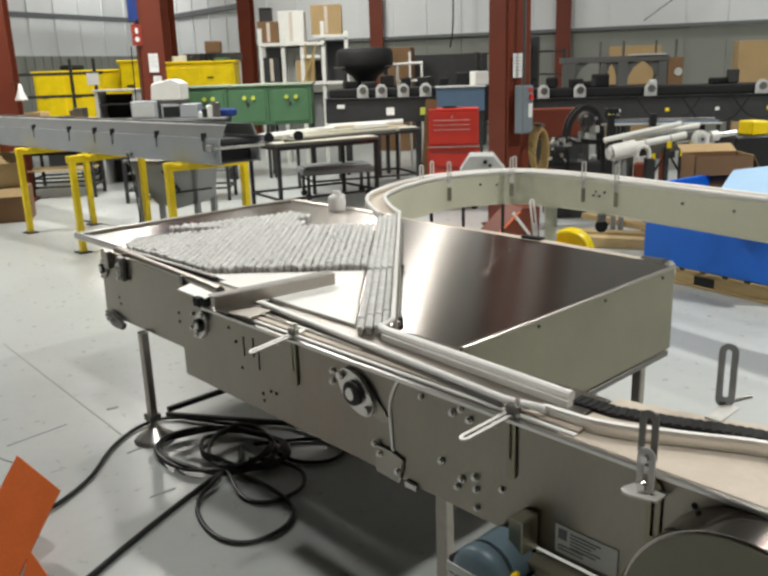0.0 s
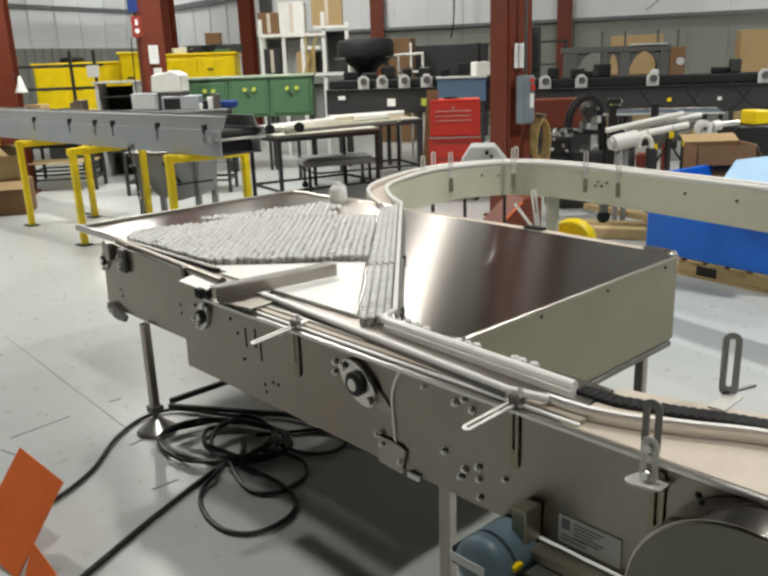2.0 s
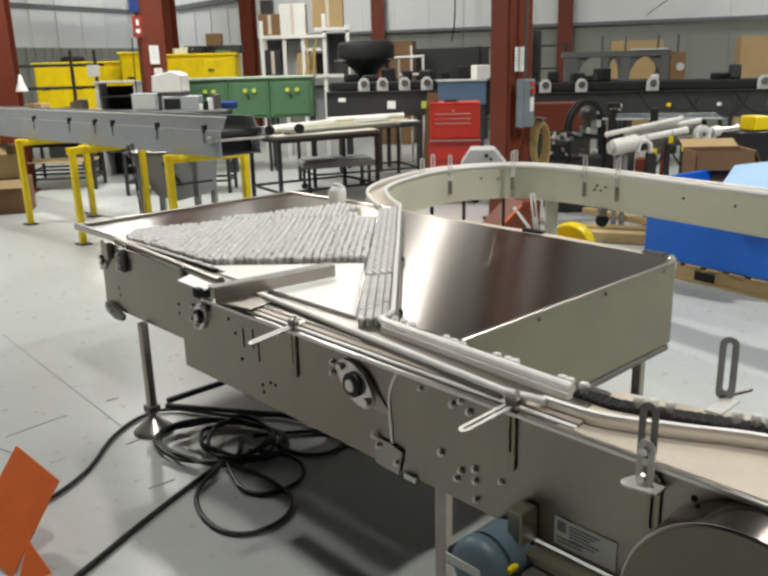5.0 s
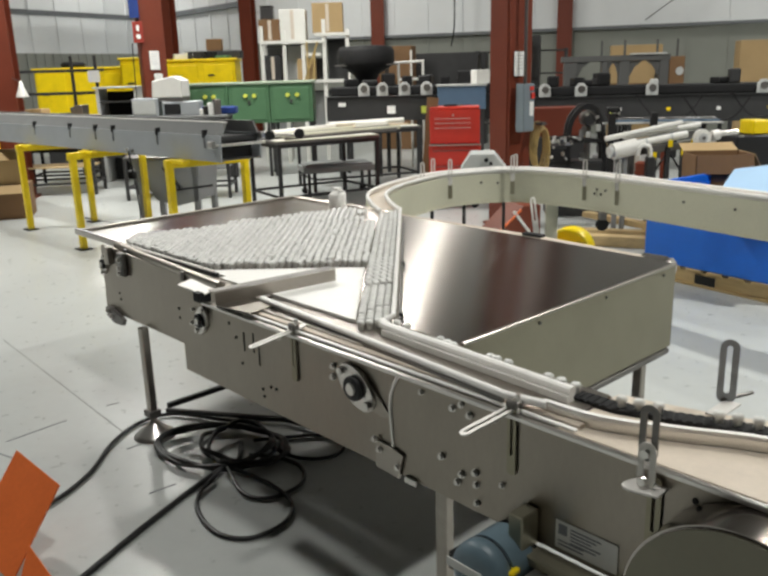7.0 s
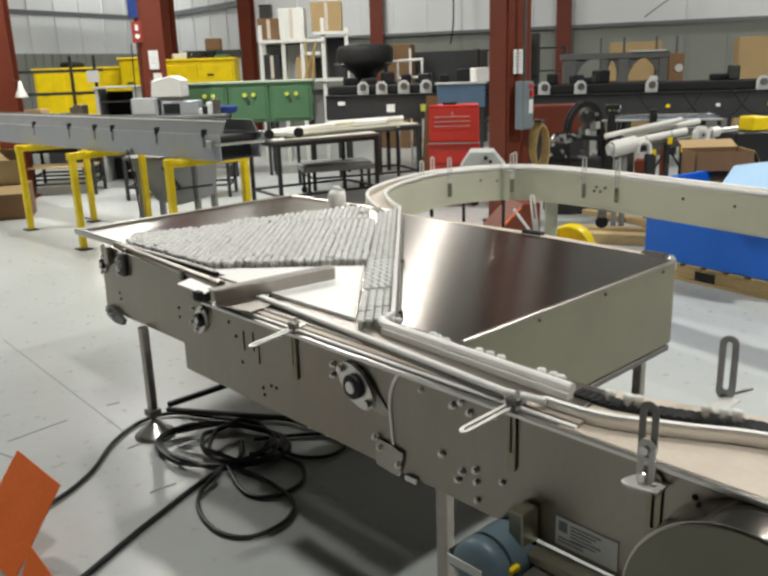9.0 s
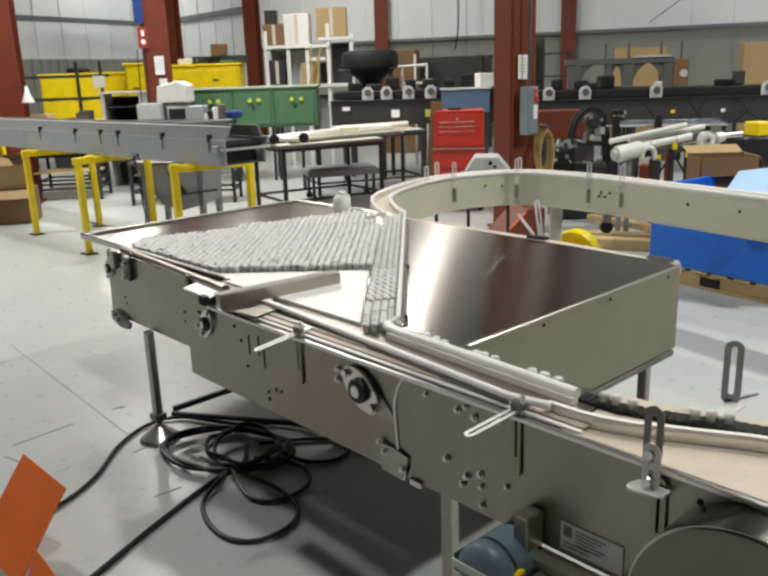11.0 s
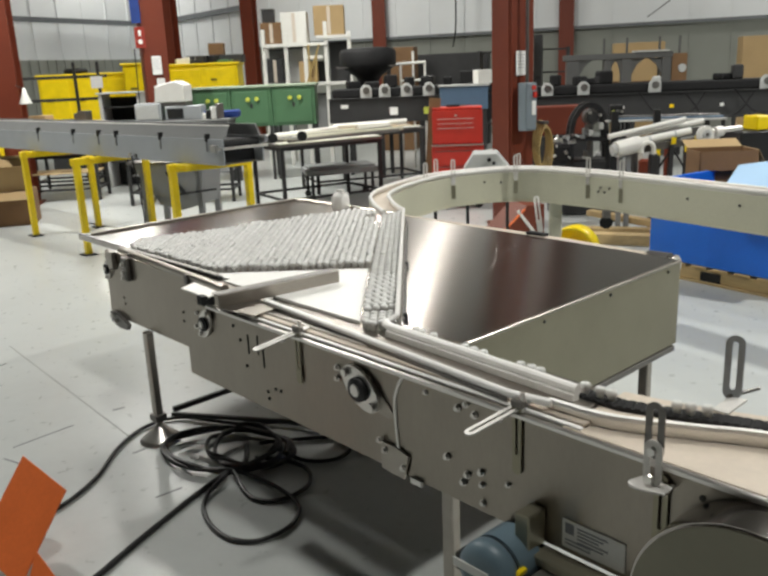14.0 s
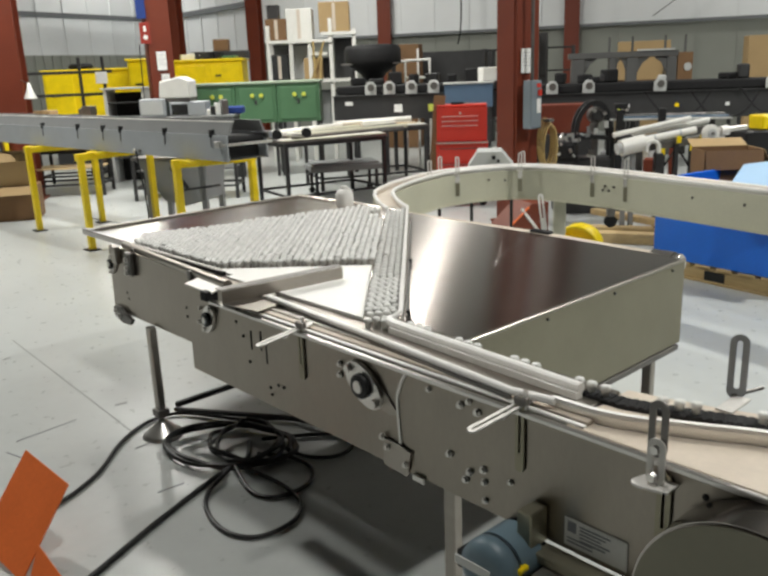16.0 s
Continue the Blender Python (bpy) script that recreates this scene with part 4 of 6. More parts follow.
# ---- pallet with blue tub, boards, yellow ring ----
PL = pose(2.17, 6.14, 0, 0, 0, -56.5)
pal = thing("pallet", "light wooden pallet with three runners", "pallet", PL)
for v in (0.0, 0.45, 0.95):
    part("runner", box(0, v, 0.018, 1.25, v + 0.05, 0.11, 0.003), WOOD, pal)
for k in range(7):
    part("board", box(0.02 + k * 0.178, -0.02, 0.112, 0.15 + k * 0.178, 1.02, 0.13, 0.003), WOOD, pal)
for v in (0.0, 0.45, 0.95):
    part("bottom_board", box(0, v - 0.02, 0, 1.25, v + 0.08, 0.016, 0.002), WOOD, pal)
# dark patch painted as the shade in the pallet's opening
part("block_gap", box(0.45, -0.004, 0.02, 0.62, -0.001, 0.09, 0), SHADEFILL, pal)
tub = thing("blue_tub", "large open blue plastic tub on the pallet", "tub", PL @ pose(-0.02, -0.01, 0.131))
part("tub_wall", box(0, 0, 0, 1.25, 0.03, 0.62, 0.006), BLUE, tub)
part("tub_wall", box(0, 0.99, 0, 1.25, 1.02, 0.62, 0.006), BLUE, tub)
part("tub_wall", box(0, 0.032, 0, 0.03, 0.988, 0.62, 0.006), BLUE, tub)
part("tub_wall", box(1.22, 0.032, 0, 1.25, 0.988, 0.62, 0.006), BLUE, tub)
part("tub_floor", box(0.032, 0.032, 0, 1.218, 0.988, 0.03, 0.002), BLUE, tub)
solid("foam_sheet", box(-0.35, -0.45, 0, 0.35, 0.45, 0.05, 0.01), PALEBLUE, "pale blue foam sheet sticking out of the tub", "sheet", pose(2.83, 5.58, 0.73, 16, -10, -40))
ob_ = thing("open_carton", "opened brown cardboard carton with flaps", "carton", pose(2.93, 6.72, 0, 0, 0, -3))
# walls and front flap in dark board: their shade is put into the colour
for x0, y0, x1, y1 in ((-0.24, -0.17, 0.24, -0.165), (-0.24, 0.165, 0.24, 0.17), (-0.24, -0.164, -0.235, 0.164), (0.235, -0.164, 0.24, 0.164)):
    part("carton_wall", box(x0, y0, 0.62, x1, y1, 0.90, 0), CARDDARK, ob_)
part("carton_floor", box(-0.235, -0.164, 0.62, 0.235, 0.164, 0.625, 0), CARD, ob_)
part("flap", box(-0.235, -0.16, 0, 0.235, 0, 0.005, 0), CARDDARK, ob_, "", pose(0, -0.171, 0.90, 78))
part("flap", box(-0.165, -0.19, 0, 0.165, 0, 0.005, 0), CARD, ob_, "", pose(0.242, 0, 0.90, 0, 0, 90) @ pose(0, 0, 0, 62))
part("flap", box(-0.235, 0, 0, 0.235, 0.16, 0.005, 0), CARD, ob_, "", pose(0, 0.171, 0.90, 20))
cst = thing("carton_table", "low dark work table under the carton", "table", pose(2.95, 6.75, 0, 0, 0, -20))
part("table_top", box(-0.5, -0.32, 0.585, 0.5, 0.32, 0.618, 0.004), BLACKPAINT, cst)
for x, y in ((-0.46, -0.28), (0.46, -0.28), (-0.46, 0.28), (0.46, 0.28)):
    part("leg", box(x - 0.02, y - 0.02, 0, x + 0.02, y + 0.02, 0.585, 0.003), BLACKPAINT, cst)
yr = lathe([(0.165, 0), (0.185, 0), (0.190, 0.006), (0.190, 0.154), (0.185, 0.16), (0.165, 0.16), (0.162, 0.154), (0.162, 0.006), (0.165, 0)], 40)
solid("yellow_ring", yr, YELLOW, "yellow plastic cable reel ring standing on edge", "reel", pose(1.62, 6.35, 0.191, 90, 0, -30))
for k, (a, b_, w, h) in enumerate((((1.92, 7.35, 0.05), (3.3, 6.75, 0.05), 0.14, 0.10), ((1.95, 7.62, 0.05), (3.4, 7.1, 0.05), 0.12, 0.10), ((2.2, 8.15, 0.14), (2.75, 7.2, 0.14), 0.10, 0.06))):
    solid("timber", bar(a, b_, w, h, bevel=0.006), WOOD, "length of pale timber lying on the floor", "timber", group="timbers")
fr_ = thing("orange_ramp", "low orange steel ramp with white edge lines on the floor", "ramp", pose(1.33, 7.75, 0, 0, 0, 15))
part("plate", prism([(-0.30, 0.012), (0.24, 0.012), (0.24, 0.34), (0.06, 0.34)], -0.2, 0.2, m=pose(0, 0, 0, 90), bevel=0.003), ORANGEDARK, fr_)
part("edge", bar((-0.05, -0.206, 0.30), (0.16, -0.206, 0.03), 0.012, 0.03), PVC, fr_)
part("edge", bar((-0.30, -0.206, 0.02), (0.03, -0.206, 0.31), 0.012, 0.02), ORANGE, fr_)

# ---- orange guard and cables at the front ----
og = thing("orange_guard", "orange painted bent steel guard lying on the floor", "guard")


def slab(pts, t, mat, name, parent):
    """A thick plate over a planar outline in space."""
    b = bmesh.new()
    f = b.faces.new([b.verts.new(p) for p in pts])
    f.normal_update()
    n = f.normal.copy()
    ex = bmesh.ops.extrude_face_region(b, geom=[f])
    bmesh.ops.translate(b, verts=[v for v in ex["geom"] if isinstance(v, bmesh.types.BMVert)], vec=-n * t)
    bmesh.ops.recalc_face_normals(b, faces=b.faces[:])
    return part(name, b, mat, parent)


GUARD_A = [(-1.395, 2.727, 0.300), (-1.169, 2.542, 0.250), (-1.286, 2.332, 0.000), (-1.512, 2.517, 0.050)]
slab(GUARD_A, 0.006, ORANGE, "guard_plate", og)
slab([(-1.242, 2.400, 0.100), (-1.119, 2.279, 0.050), (-1.246, 2.290, 0.000)], 0.006, ORANGE, "guard_lip", og)


def cable(name, pts, r, label):
    return solid(name, sweep(spline(pts, 8), circle(r, 8)), CABLE, label, "cable")


def coil_path(cx, cy, rx, ry, rot, turns, z, wob, seed):
    rnd = random.Random(seed)
    out = []
    n = int(turns * 10)
    for i in range(n + 1):
        a = 2 * math.pi * i / 10
        k = 1 + rnd.uniform(-wob, wob)
        x, y = rx * k * math.cos(a), ry * k * math.sin(a)
        out.append((cx + x * math.cos(rot) - y * math.sin(rot), cy + x * math.sin(rot) + y * math.cos(rot), z + rnd.uniform(0, 0.02)))
    return out


cable("power_cable", [(-1.50, 2.70, 0.012), (-1.36, 2.82, 0.012), (-1.28, 3.06, 0.012), (-1.27, 3.36, 0.012), (-1.20, 3.58, 0.012), (-1.05, 3.66, 0.014), (-0.75, 3.56, 0.014), (-0.45, 3.52, 0.014), (-0.1, 3.2, 0.014)], 0.009, "black power cable running across the floor")
cable("power_cable", [(-1.10, 2.20, 0.012), (-1.02, 2.40, 0.012), (-0.92, 2.64, 0.012), (-0.78, 2.94, 0.012), (-0.70, 3.04, 0.03), (-0.64, 3.12, 0.03), (-0.66, 3.3, 0.02)], 0.011, "thick black cable running to the coil")
cable("cable_coil", coil_path(-0.74, 3.27, 0.30, 0.20, -0.3, 3.1, 0.018, 0.07, 3), 0.011, "coiled black power cable on the floor")
cable("cable_coil", coil_path(-0.66, 3.24, 0.14, 0.20, 0.4, 3.2, 0.045, 0.16, 5), 0.010, "tangled black cable heap on the coil")
cable("cable_loop", [(-0.70, 3.03, 0.03), (-0.76, 2.86, 0.012), (-0.72, 2.70, 0.012), (-0.62, 2.57, 0.012), (-0.50, 2.54, 0.012), (-0.39, 2.63, 0.012), (-0.37, 2.76, 0.012), (-0.44, 2.88, 0.014), (-0.55, 2.98, 0.02), (-0.68, 3.06, 0.03)], 0.009, "loose loop of black cable on the floor")
cable("cable_loop", [(-0.68, 3.05, 0.035), (-0.58, 2.86, 0.014), (-0.46, 2.82, 0.012), (-0.35, 2.92, 0.012), (-0.36, 3.06, 0.012), (-0.46, 3.14, 0.02), (-0.60, 3.16, 0.03)], 0.009, "loose loop of black cable on the floor")
cable("cable_loop", [(-0.60, 3.30, 0.03), (-0.45, 3.36, 0.012), (-0.26, 3.36, 0.012), (-0.18, 3.26, 0.012), (-0.24, 3.15, 0.012), (-0.38, 3.15, 0.012), (-0.52, 3.24, 0.03)], 0.009, "loose loop of black cable on the floor")
for a, b_ in (((-1.798, 3.429, 0.001), (-1.596, 3.654, 0.001)), ((-1.191, 3.312, 0.001), (-1.119, 3.380, 0.001)), ((-0.976, 2.903, 0.001), (-0.884, 2.975, 0.001)), ((-1.788, 3.314, 0.001), (-1.695, 3.259, 0.001)), ((-1.451, 3.820, 0.001), (-1.397, 3.852, 0.001)), ((-1.159, 3.383, 0.001), (-1.088, 3.418, 0.001)), ((-0.947, 3.173, 0.001), (-0.866, 3.078, 0.001)), ((-2.399, 4.588, 0.001), (-2.370, 4.619, 0.001))):
    solid("ground_mark", bar(a, b_, 0.008, 0.002, bevel=0), INK, "thin dark scrape on the floor", "mark", kind="structure")
for a, b_ in (((-2.508, 4.965, 0.001), (-1.251, 3.479, 0.001)), ((-5.574, 11.462, 0.001), (-1.958, 13.397, 0.001)),):
    solid("floor_joint", bar(a, b_, 0.006, 0.0015, bevel=0), JOINT, "thin joint line in the floor", "joint", kind="structure")
# ---- far side of the hall ----
def simple_table(name, label, x, y, rz, L_, W, h, mat, legmat, shelf=0.0, category="table", t=0.03):
    tbl = thing(name, label, category, pose(x, y, 0, 0, 0, rz))
    if t:
        part("table_top", box(-L_ / 2, -W / 2, h - t, L_ / 2, W / 2, h, 0.004), mat, tbl)
    for sx in (-1, 1):
        for sy in (-1, 1):
            lx, ly = sx * (L_ / 2 - 0.04), sy * (W / 2 - 0.04)
            part("leg", box(lx - 0.022, ly - 0.022, 0, lx + 0.022, ly + 0.022, h - t, 0.003), legmat, tbl)
    for sy in (-1, 1):
        part("rail", box(-L_ / 2 + 0.064, sy * (W / 2 - 0.04) - 0.018, h - t - 0.05, L_ / 2 - 0.064, sy * (W / 2 - 0.04) + 0.018, h - t - 0.002, 0.003), legmat, tbl)
        part("rail", box(-L_ / 2 + 0.064, sy * (W / 2 - 0.04) - 0.014, 0.16, L_ / 2 - 0.064, sy * (W / 2 - 0.04) + 0.014, 0.19, 0.003), legmat, tbl)
    for sx in (-1, 1):
        part("rail", box(sx * (L_ / 2 - 0.04) - 0.014, -W / 2 + 0.064, 0.16, sx * (L_ / 2 - 0.04) + 0.014, W / 2 - 0.064, 0.19, 0.003), legmat, tbl)
        part("rail", box(sx * (L_ / 2 - 0.04) - 0.018, -W / 2 + 0.064, h - t - 0.05, sx * (L_ / 2 - 0.04) + 0.018, W / 2 - 0.064, h - t - 0.002, 0.003), legmat, tbl)
    if shelf:
        part("shelf", box(-L_ / 2 + 0.07, -W / 2 + 0.07, shelf, L_ / 2 - 0.07, W / 2 - 0.07, shelf + 0.02, 0.003), mat, tbl)
    return tbl


simple_table("tube_table", "black steel tube table carrying long bars", -0.80, 10.35, 30, 1.45, 1.0, 0.86, DARKSTEEL, BLACKPAINT, 0.0)
simple_table("tube_table", "black steel tube table carrying long bars", -0.25, 11.9, 20, 1.7, 0.9, 0.86, DARKSTEEL, GREYFRAME)
for k, (a, b_, r, mt_) in enumerate((((-1.75, 9.90, 0.90), (-0.55, 10.95, 0.93), 0.045, PVC), ((-1.62, 9.80, 0.90), (-0.30, 10.75, 0.92), 0.035, CREAM), ((-1.50, 9.70, 0.90), (0.2, 11.2, 0.90), 0.03, DARKSTEEL), ((-1.3, 9.9, 0.895), (0.35, 11.1, 0.895), 0.03, CREAM), ((-1.1, 9.8, 0.885), (0.3, 10.9, 0.885), 0.022, DARKSTEEL), ((-0.65, 11.9, 0.90), (0.45, 12.1, 0.93), 0.04, PVC))):
    solid("long_bar", rod(a, b_, r, 10), mt_, "long pale bar lying across the tube tables" if mt_ in (PVC, CREAM) else "long dull steel bar across the tube tables", "bar", group="long bars")
for x, y in ((-1.26, 9.55), (-0.92, 9.70)):
    solid("end_wheel", cyl(0.06, 0.05, 18, pose(0, 0, 0, 90), bevel=0.01), BLACK, "black rubber roller end beside the long bars", "wheel", pose(x, y, 0.95, 0, 0, 20), "roller ends")
solid("roller_shaft", rod((-1.258, 9.62, 0.950), (-0.922, 9.76, 0.913), 0.02, 10), CHROME, "bright roller shaft on the tube table", "shaft")
solid("carton_on_table", box(-0.24, -0.1, 0, 0.24, 0.1, 0.07, 0.004), PVC, "flat white carton on the tube table", "carton", pose(-0.05, 11.9, 0.861, 0, 0, 10))

# planks laid over the tube tables
for k in range(6):
    solid("plank", box(-0.74 + 0.03 * (k % 3), -0.07, 0, 0.70 + 0.05 * (k % 2), 0.07, 0.006, 0.002), (CREAM, PVC, TAN, CREAM, WOOD, PALEGREY)[k], "thin pale plank lying on the tube table", "plank", pose(-0.80, 10.35, 0.861, 0, 0, 30) @ pose(0.02, -0.40 + 0.158 * k, 0, 0, 0, 1.5 * (k % 2)), "table planks")
for k in range(5):
    solid("plank", box(-0.85, -0.075, 0, 0.82 + 0.04 * (k % 2), 0.075, 0.006, 0.002), (PVC, CREAM, WOOD, TAN, PVC)[k], "thin pale plank lying on the tube table", "plank", pose(-0.25, 11.9, 0.861, 0, 0, 20) @ pose(0, -0.36 + 0.178 * k, 0, 0, 0, -1.2 * (k % 2)), "table planks")

# dark carts behind the yellow stands
for x, y, rz in ((-5.05, 13.0, 5), (-4.45, 13.9, 0)):
    simple_table("shop_cart", "dark brown steel shop cart", x, y, rz, 1.0, 0.6, 0.62, CARDDARK, BLACKPAINT, 0.30, "cart")
solid("cart_load", box(-0.3, -0.2, 0, 0.3, 0.2, 0.16, 0.01), TAN, "tan parcel on the shop cart", "parcel", pose(-5.0, 13.0, 0.621))
for x, y, z, w, h, rz, m_ in ((-4.75, 9.9, 0, 0.75, 0.42, 15, CARDDARK), (-4.78, 9.95, 0.421, 0.68, 0.40, 22, CARD), (-5.6, 10.6, 0, 0.8, 0.55, 0, CARD)):
    bx = thing("carton", "brown cardboard carton on the floor", "carton", pose(x, y, z, 0, 0, rz), "floor cartons")
    part("carton_body", box(-w / 2, -0.25, 0, w / 2, 0.25, h, 0.006), m_, bx)
    part("carton_flap", box(-w / 2, -0.14, 0, w / 2, 0, 0.006, 0), CARD, bx, "", pose(0, -0.25, h - 0.004, 40))

# yellow guard fence and machines on the far left
fn = thing("guard_railing", "dark steel railing before the yellow machine", "railing", pose(-6.0, 14.2, 0, 0, 0, 8))
for x in (-0.92, -0.75, 0.75, 1.15):
    part("post", box(x - 0.025, -0.025, 0, x + 0.025, 0.025, 2.05, 0.003), GREYFRAME, fn)
for z in (1.40, 1.78):
    part("bar", box(-1.0, -0.04, z, 1.3, -0.026, z + 0.05, 0.003), GREYFRAME, fn)


nt = thing("notice", "white paper notice hung on the railing", "notice", pose(-4.88, 14.31, 1.70, 0, 0, 8), "paper notices")
part("sheet", box(-0.10, -0.045, -0.10, 0.10, -0.042, 0.10, 0), PAPER, nt)
part("tie", box(-0.02, -0.042, 0.06, 0.02, 0.05, 0.10, 0), PAPER, nt)
solid("cord_reel", lathe([(0.05, 0), (0.22, 0.01), (0.24, 0.05), (0.20, 0.10), (0.06, 0.11)], 20), BLACK, "flat black cord reel on the yellow housing", "reel", pose(-5.95, 16.3, 1.885))
wp = thing("cone_cover", "white plastic cone cover hung by the column", "cover", pose(-4.86, 11.25, 1.44))
part("cone", lathe([(0.085, 0), (0.085, 0.01), (0.04, 0.12), (0.015, 0.22)], 16), PVC, wp)
part("hook", rod((0, 0, 0.21), (-0.16, 0.10, 0.26), 0.006, 6), DARKSTEEL, wp)


def yellow_machine(x, y, w, d, z0, z1, panels, label):
    ym = thing("yellow_machine", label, "machine", pose(x, y, 0, 0, 0, 4), "yellow machines")
    part("base", box(-w / 2 + 0.06, -d / 2 + 0.06, 0, w / 2 - 0.06, d / 2 - 0.06, z0, 0.01), GREYFRAME, ym)
    part("housing", box(-w / 2, -d / 2, z0 + 0.002, w / 2, d / 2, z1, 0.02), YELLOW, ym)
    for k in range(panels):
        a = -w / 2 + w * (k + 0.08) / panels
        pn = part("panel", box(a, -d / 2 - 0.025, z0 + 0.08, a + w * 0.84 / panels, -d / 2 - 0.001, z1 - 0.07, 0.012), YELLOW, ym)
        part("handle", box(a + 0.1, -d / 2 - 0.05, (z0 + z1) / 2, a + 0.22, -d / 2 - 0.026, (z0 + z1) / 2 + 0.03, 0.004), BLACKPAINT, pn)
    part("rim", box(-w / 2 - 0.03, -d / 2 - 0.03, z1 + 0.002, w / 2 + 0.03, d / 2 + 0.03, z1 + 0.05, 0.01), YELLOW, ym)
    return ym


yellow_machine(-5.7, 16.6, 1.9, 1.2, 0.9, 1.83, 3, "yellow painted machine housing behind a railing")
yellow_machine(-4.62, 15.9, 0.42, 0.6, 1.1, 1.98, 1, "narrow bright yellow machine cabinet")
yellow_machine(-3.62, 17.6, 1.45, 1.2, 1.35, 1.95, 2, "yellow painted hopper housing by the wall")
rnd = random.Random(11)
for k in range(9):
    x = -4.1 + 0.12 * k
    w, h = rnd.uniform(0.08, 0.3), rnd.uniform(0.05, 0.16)
    solid("loose_part", box(-w / 2, -0.12, 0, w / 2, 0.12, h, 0.01), rnd.choice((GREYFRAME, DARKSTEEL, GREEN, PVC, BLACKPAINT)), "loose machine part lying on the yellow housing", "part", pose(x, 17.3 + rnd.uniform(-0.2, 0.3), 2.001, 0, 0, rnd.uniform(-30, 30)), "loose parts")
solid("parts_crate", box(-0.16, -0.12, 0, 0.16, 0.12, 0.24, 0.01), CARDDARK, "small brown crate on the yellow housing", "crate", pose(-3.36, 17.6, 2.165))
solid("parts_crate", box(-0.7, -0.2, 0, 0.5, 0.2, 0.16, 0.01), GREYFRAME, "flat grey crate stacked on the yellow housing", "crate", pose(-3.3, 17.65, 2.001))

# benches with clutter behind the grey conveyor
simple_table("work_bench", "long wooden work bench crowded with parts", -5.1, 11.9, 6, 1.9, 0.7, 1.14, WOOD, GREYFRAME, 0.4, "bench")
for k in range(14):
    x = -5.95 + 0.125 * k
    w, h = rnd.uniform(0.06, 0.22), rnd.uniform(0.03, 0.17)
    solid("bench_part", box(-w / 2, -0.08, 0, w / 2, 0.08, h, 0.008), rnd.choice((CARD, DARKSTEEL, PVC, YELLOW, BLACKPAINT, TAN)), "small loose part lying on the work bench", "part", pose(x, 11.9 + rnd.uniform(-0.2, 0.2), 1.141, 0, 0, rnd.uniform(-40, 40)), "bench parts")
cb = thing("open_cabinet", "pale open-fronted cabinet with dark shelves", "cabinet", pose(-4.12, 13.2, 0))
# the back panel is coloured as the shade inside the cabinet
for x0, y0, z0, x1, y1, z1 in ((-0.33, -0.2, 0, -0.28, 0.25, 1.50), (0.28, -0.2, 0, 0.33, 0.25, 1.50), (-0.279, 0.22, 0, 0.279, 0.25, 1.45)):
    part("panel", box(x0, y0, z0, x1, y1, z1, 0.004), PALEGREY if x0 != -0.279 else SHADEFILL, cb)
part("top", box(-0.36, -0.24, 1.502, 0.36, 0.26, 1.53, 0.004), PALEGREY, cb)
for z in (0.4, 0.9, 1.05, 1.28):
    part("shelf", box(-0.279, -0.18, z, 0.279, 0.219, z + 0.02, 0.002), GREYFRAME, cb)
simple_table("instrument_bench", "grey steel bench carrying instruments", -2.75, 11.2, 0, 1.5, 0.6, 1.14, GREYMID, GREYFRAME, 0.4, "bench")
ib = thing("instrument_case", "grey-blue instrument case on the bench", "instrument", pose(-3.10, 11.1, 1.141))
part("case", box(-0.18, -0.15, 0, 0.18, 0.15, 0.24, 0.012), GREYPAINT, ib)
part("face", box(-0.16, -0.16, 0.03, 0.14, -0.151, 0.21, 0.004), PALEGREY, ib)
ib = thing("instrument_case", "grey power unit with a dark screen", "instrument", pose(-2.62, 11.1, 1.141))
part("case", box(-0.25, -0.15, 0, 0.25, 0.15, 0.19, 0.012), GREYPAINT, ib)
part("screen", box(-0.22, -0.16, 0.02, 0.0, -0.151, 0.16, 0.004), BLACKPAINT, ib)
pr = thing("printer", "white office printer on the instruments", "printer", pose(-2.78, 11.12, 1.385, 0, 0, -6))
part("printer_body", prism([(-0.21, 0.0), (0.22, 0.0), (0.22, 0.22), (0.10, 0.28), (-0.19, 0.22)], -0.16, 0.16, m=pose(0, 0, 0, 90), bevel=0.012), PVC, pr)
part("printer_shelf", box(-0.30, -0.15, -0.054, 0.22, 0.15, -0.003, 0.004), DARKSTEEL, pr)
part("printer_foot", box(-0.28, -0.14, -0.243, -0.24, 0.14, -0.056, 0.004), DARKSTEEL, pr)
part("printer_foot", box(0.17, -0.14, -0.243, 0.21, 0.14, -0.056, 0.004), DARKSTEEL, pr)
solid("blue_cloth_box", box(-0.26, -0.12, 0, 0.26, 0.12, 0.10, 0.02), BLUEDARK, "dark blue soft case on the bench", "case", pose(-2.16, 11.2, 1.141))
for k in range(4):
    solid("bench_part", box(-0.05, -0.04, 0, 0.05, 0.04, 0.08 + 0.04 * k, 0.008), (PVC, BLACKPAINT, PAPER, DARKSTEEL)[k], "small loose part lying on the grey bench", "part", pose(-2.35 + 0.07 * k, 11.0, 1.141 if k else 1.141, 0, 0, 12 * k), "bench parts")

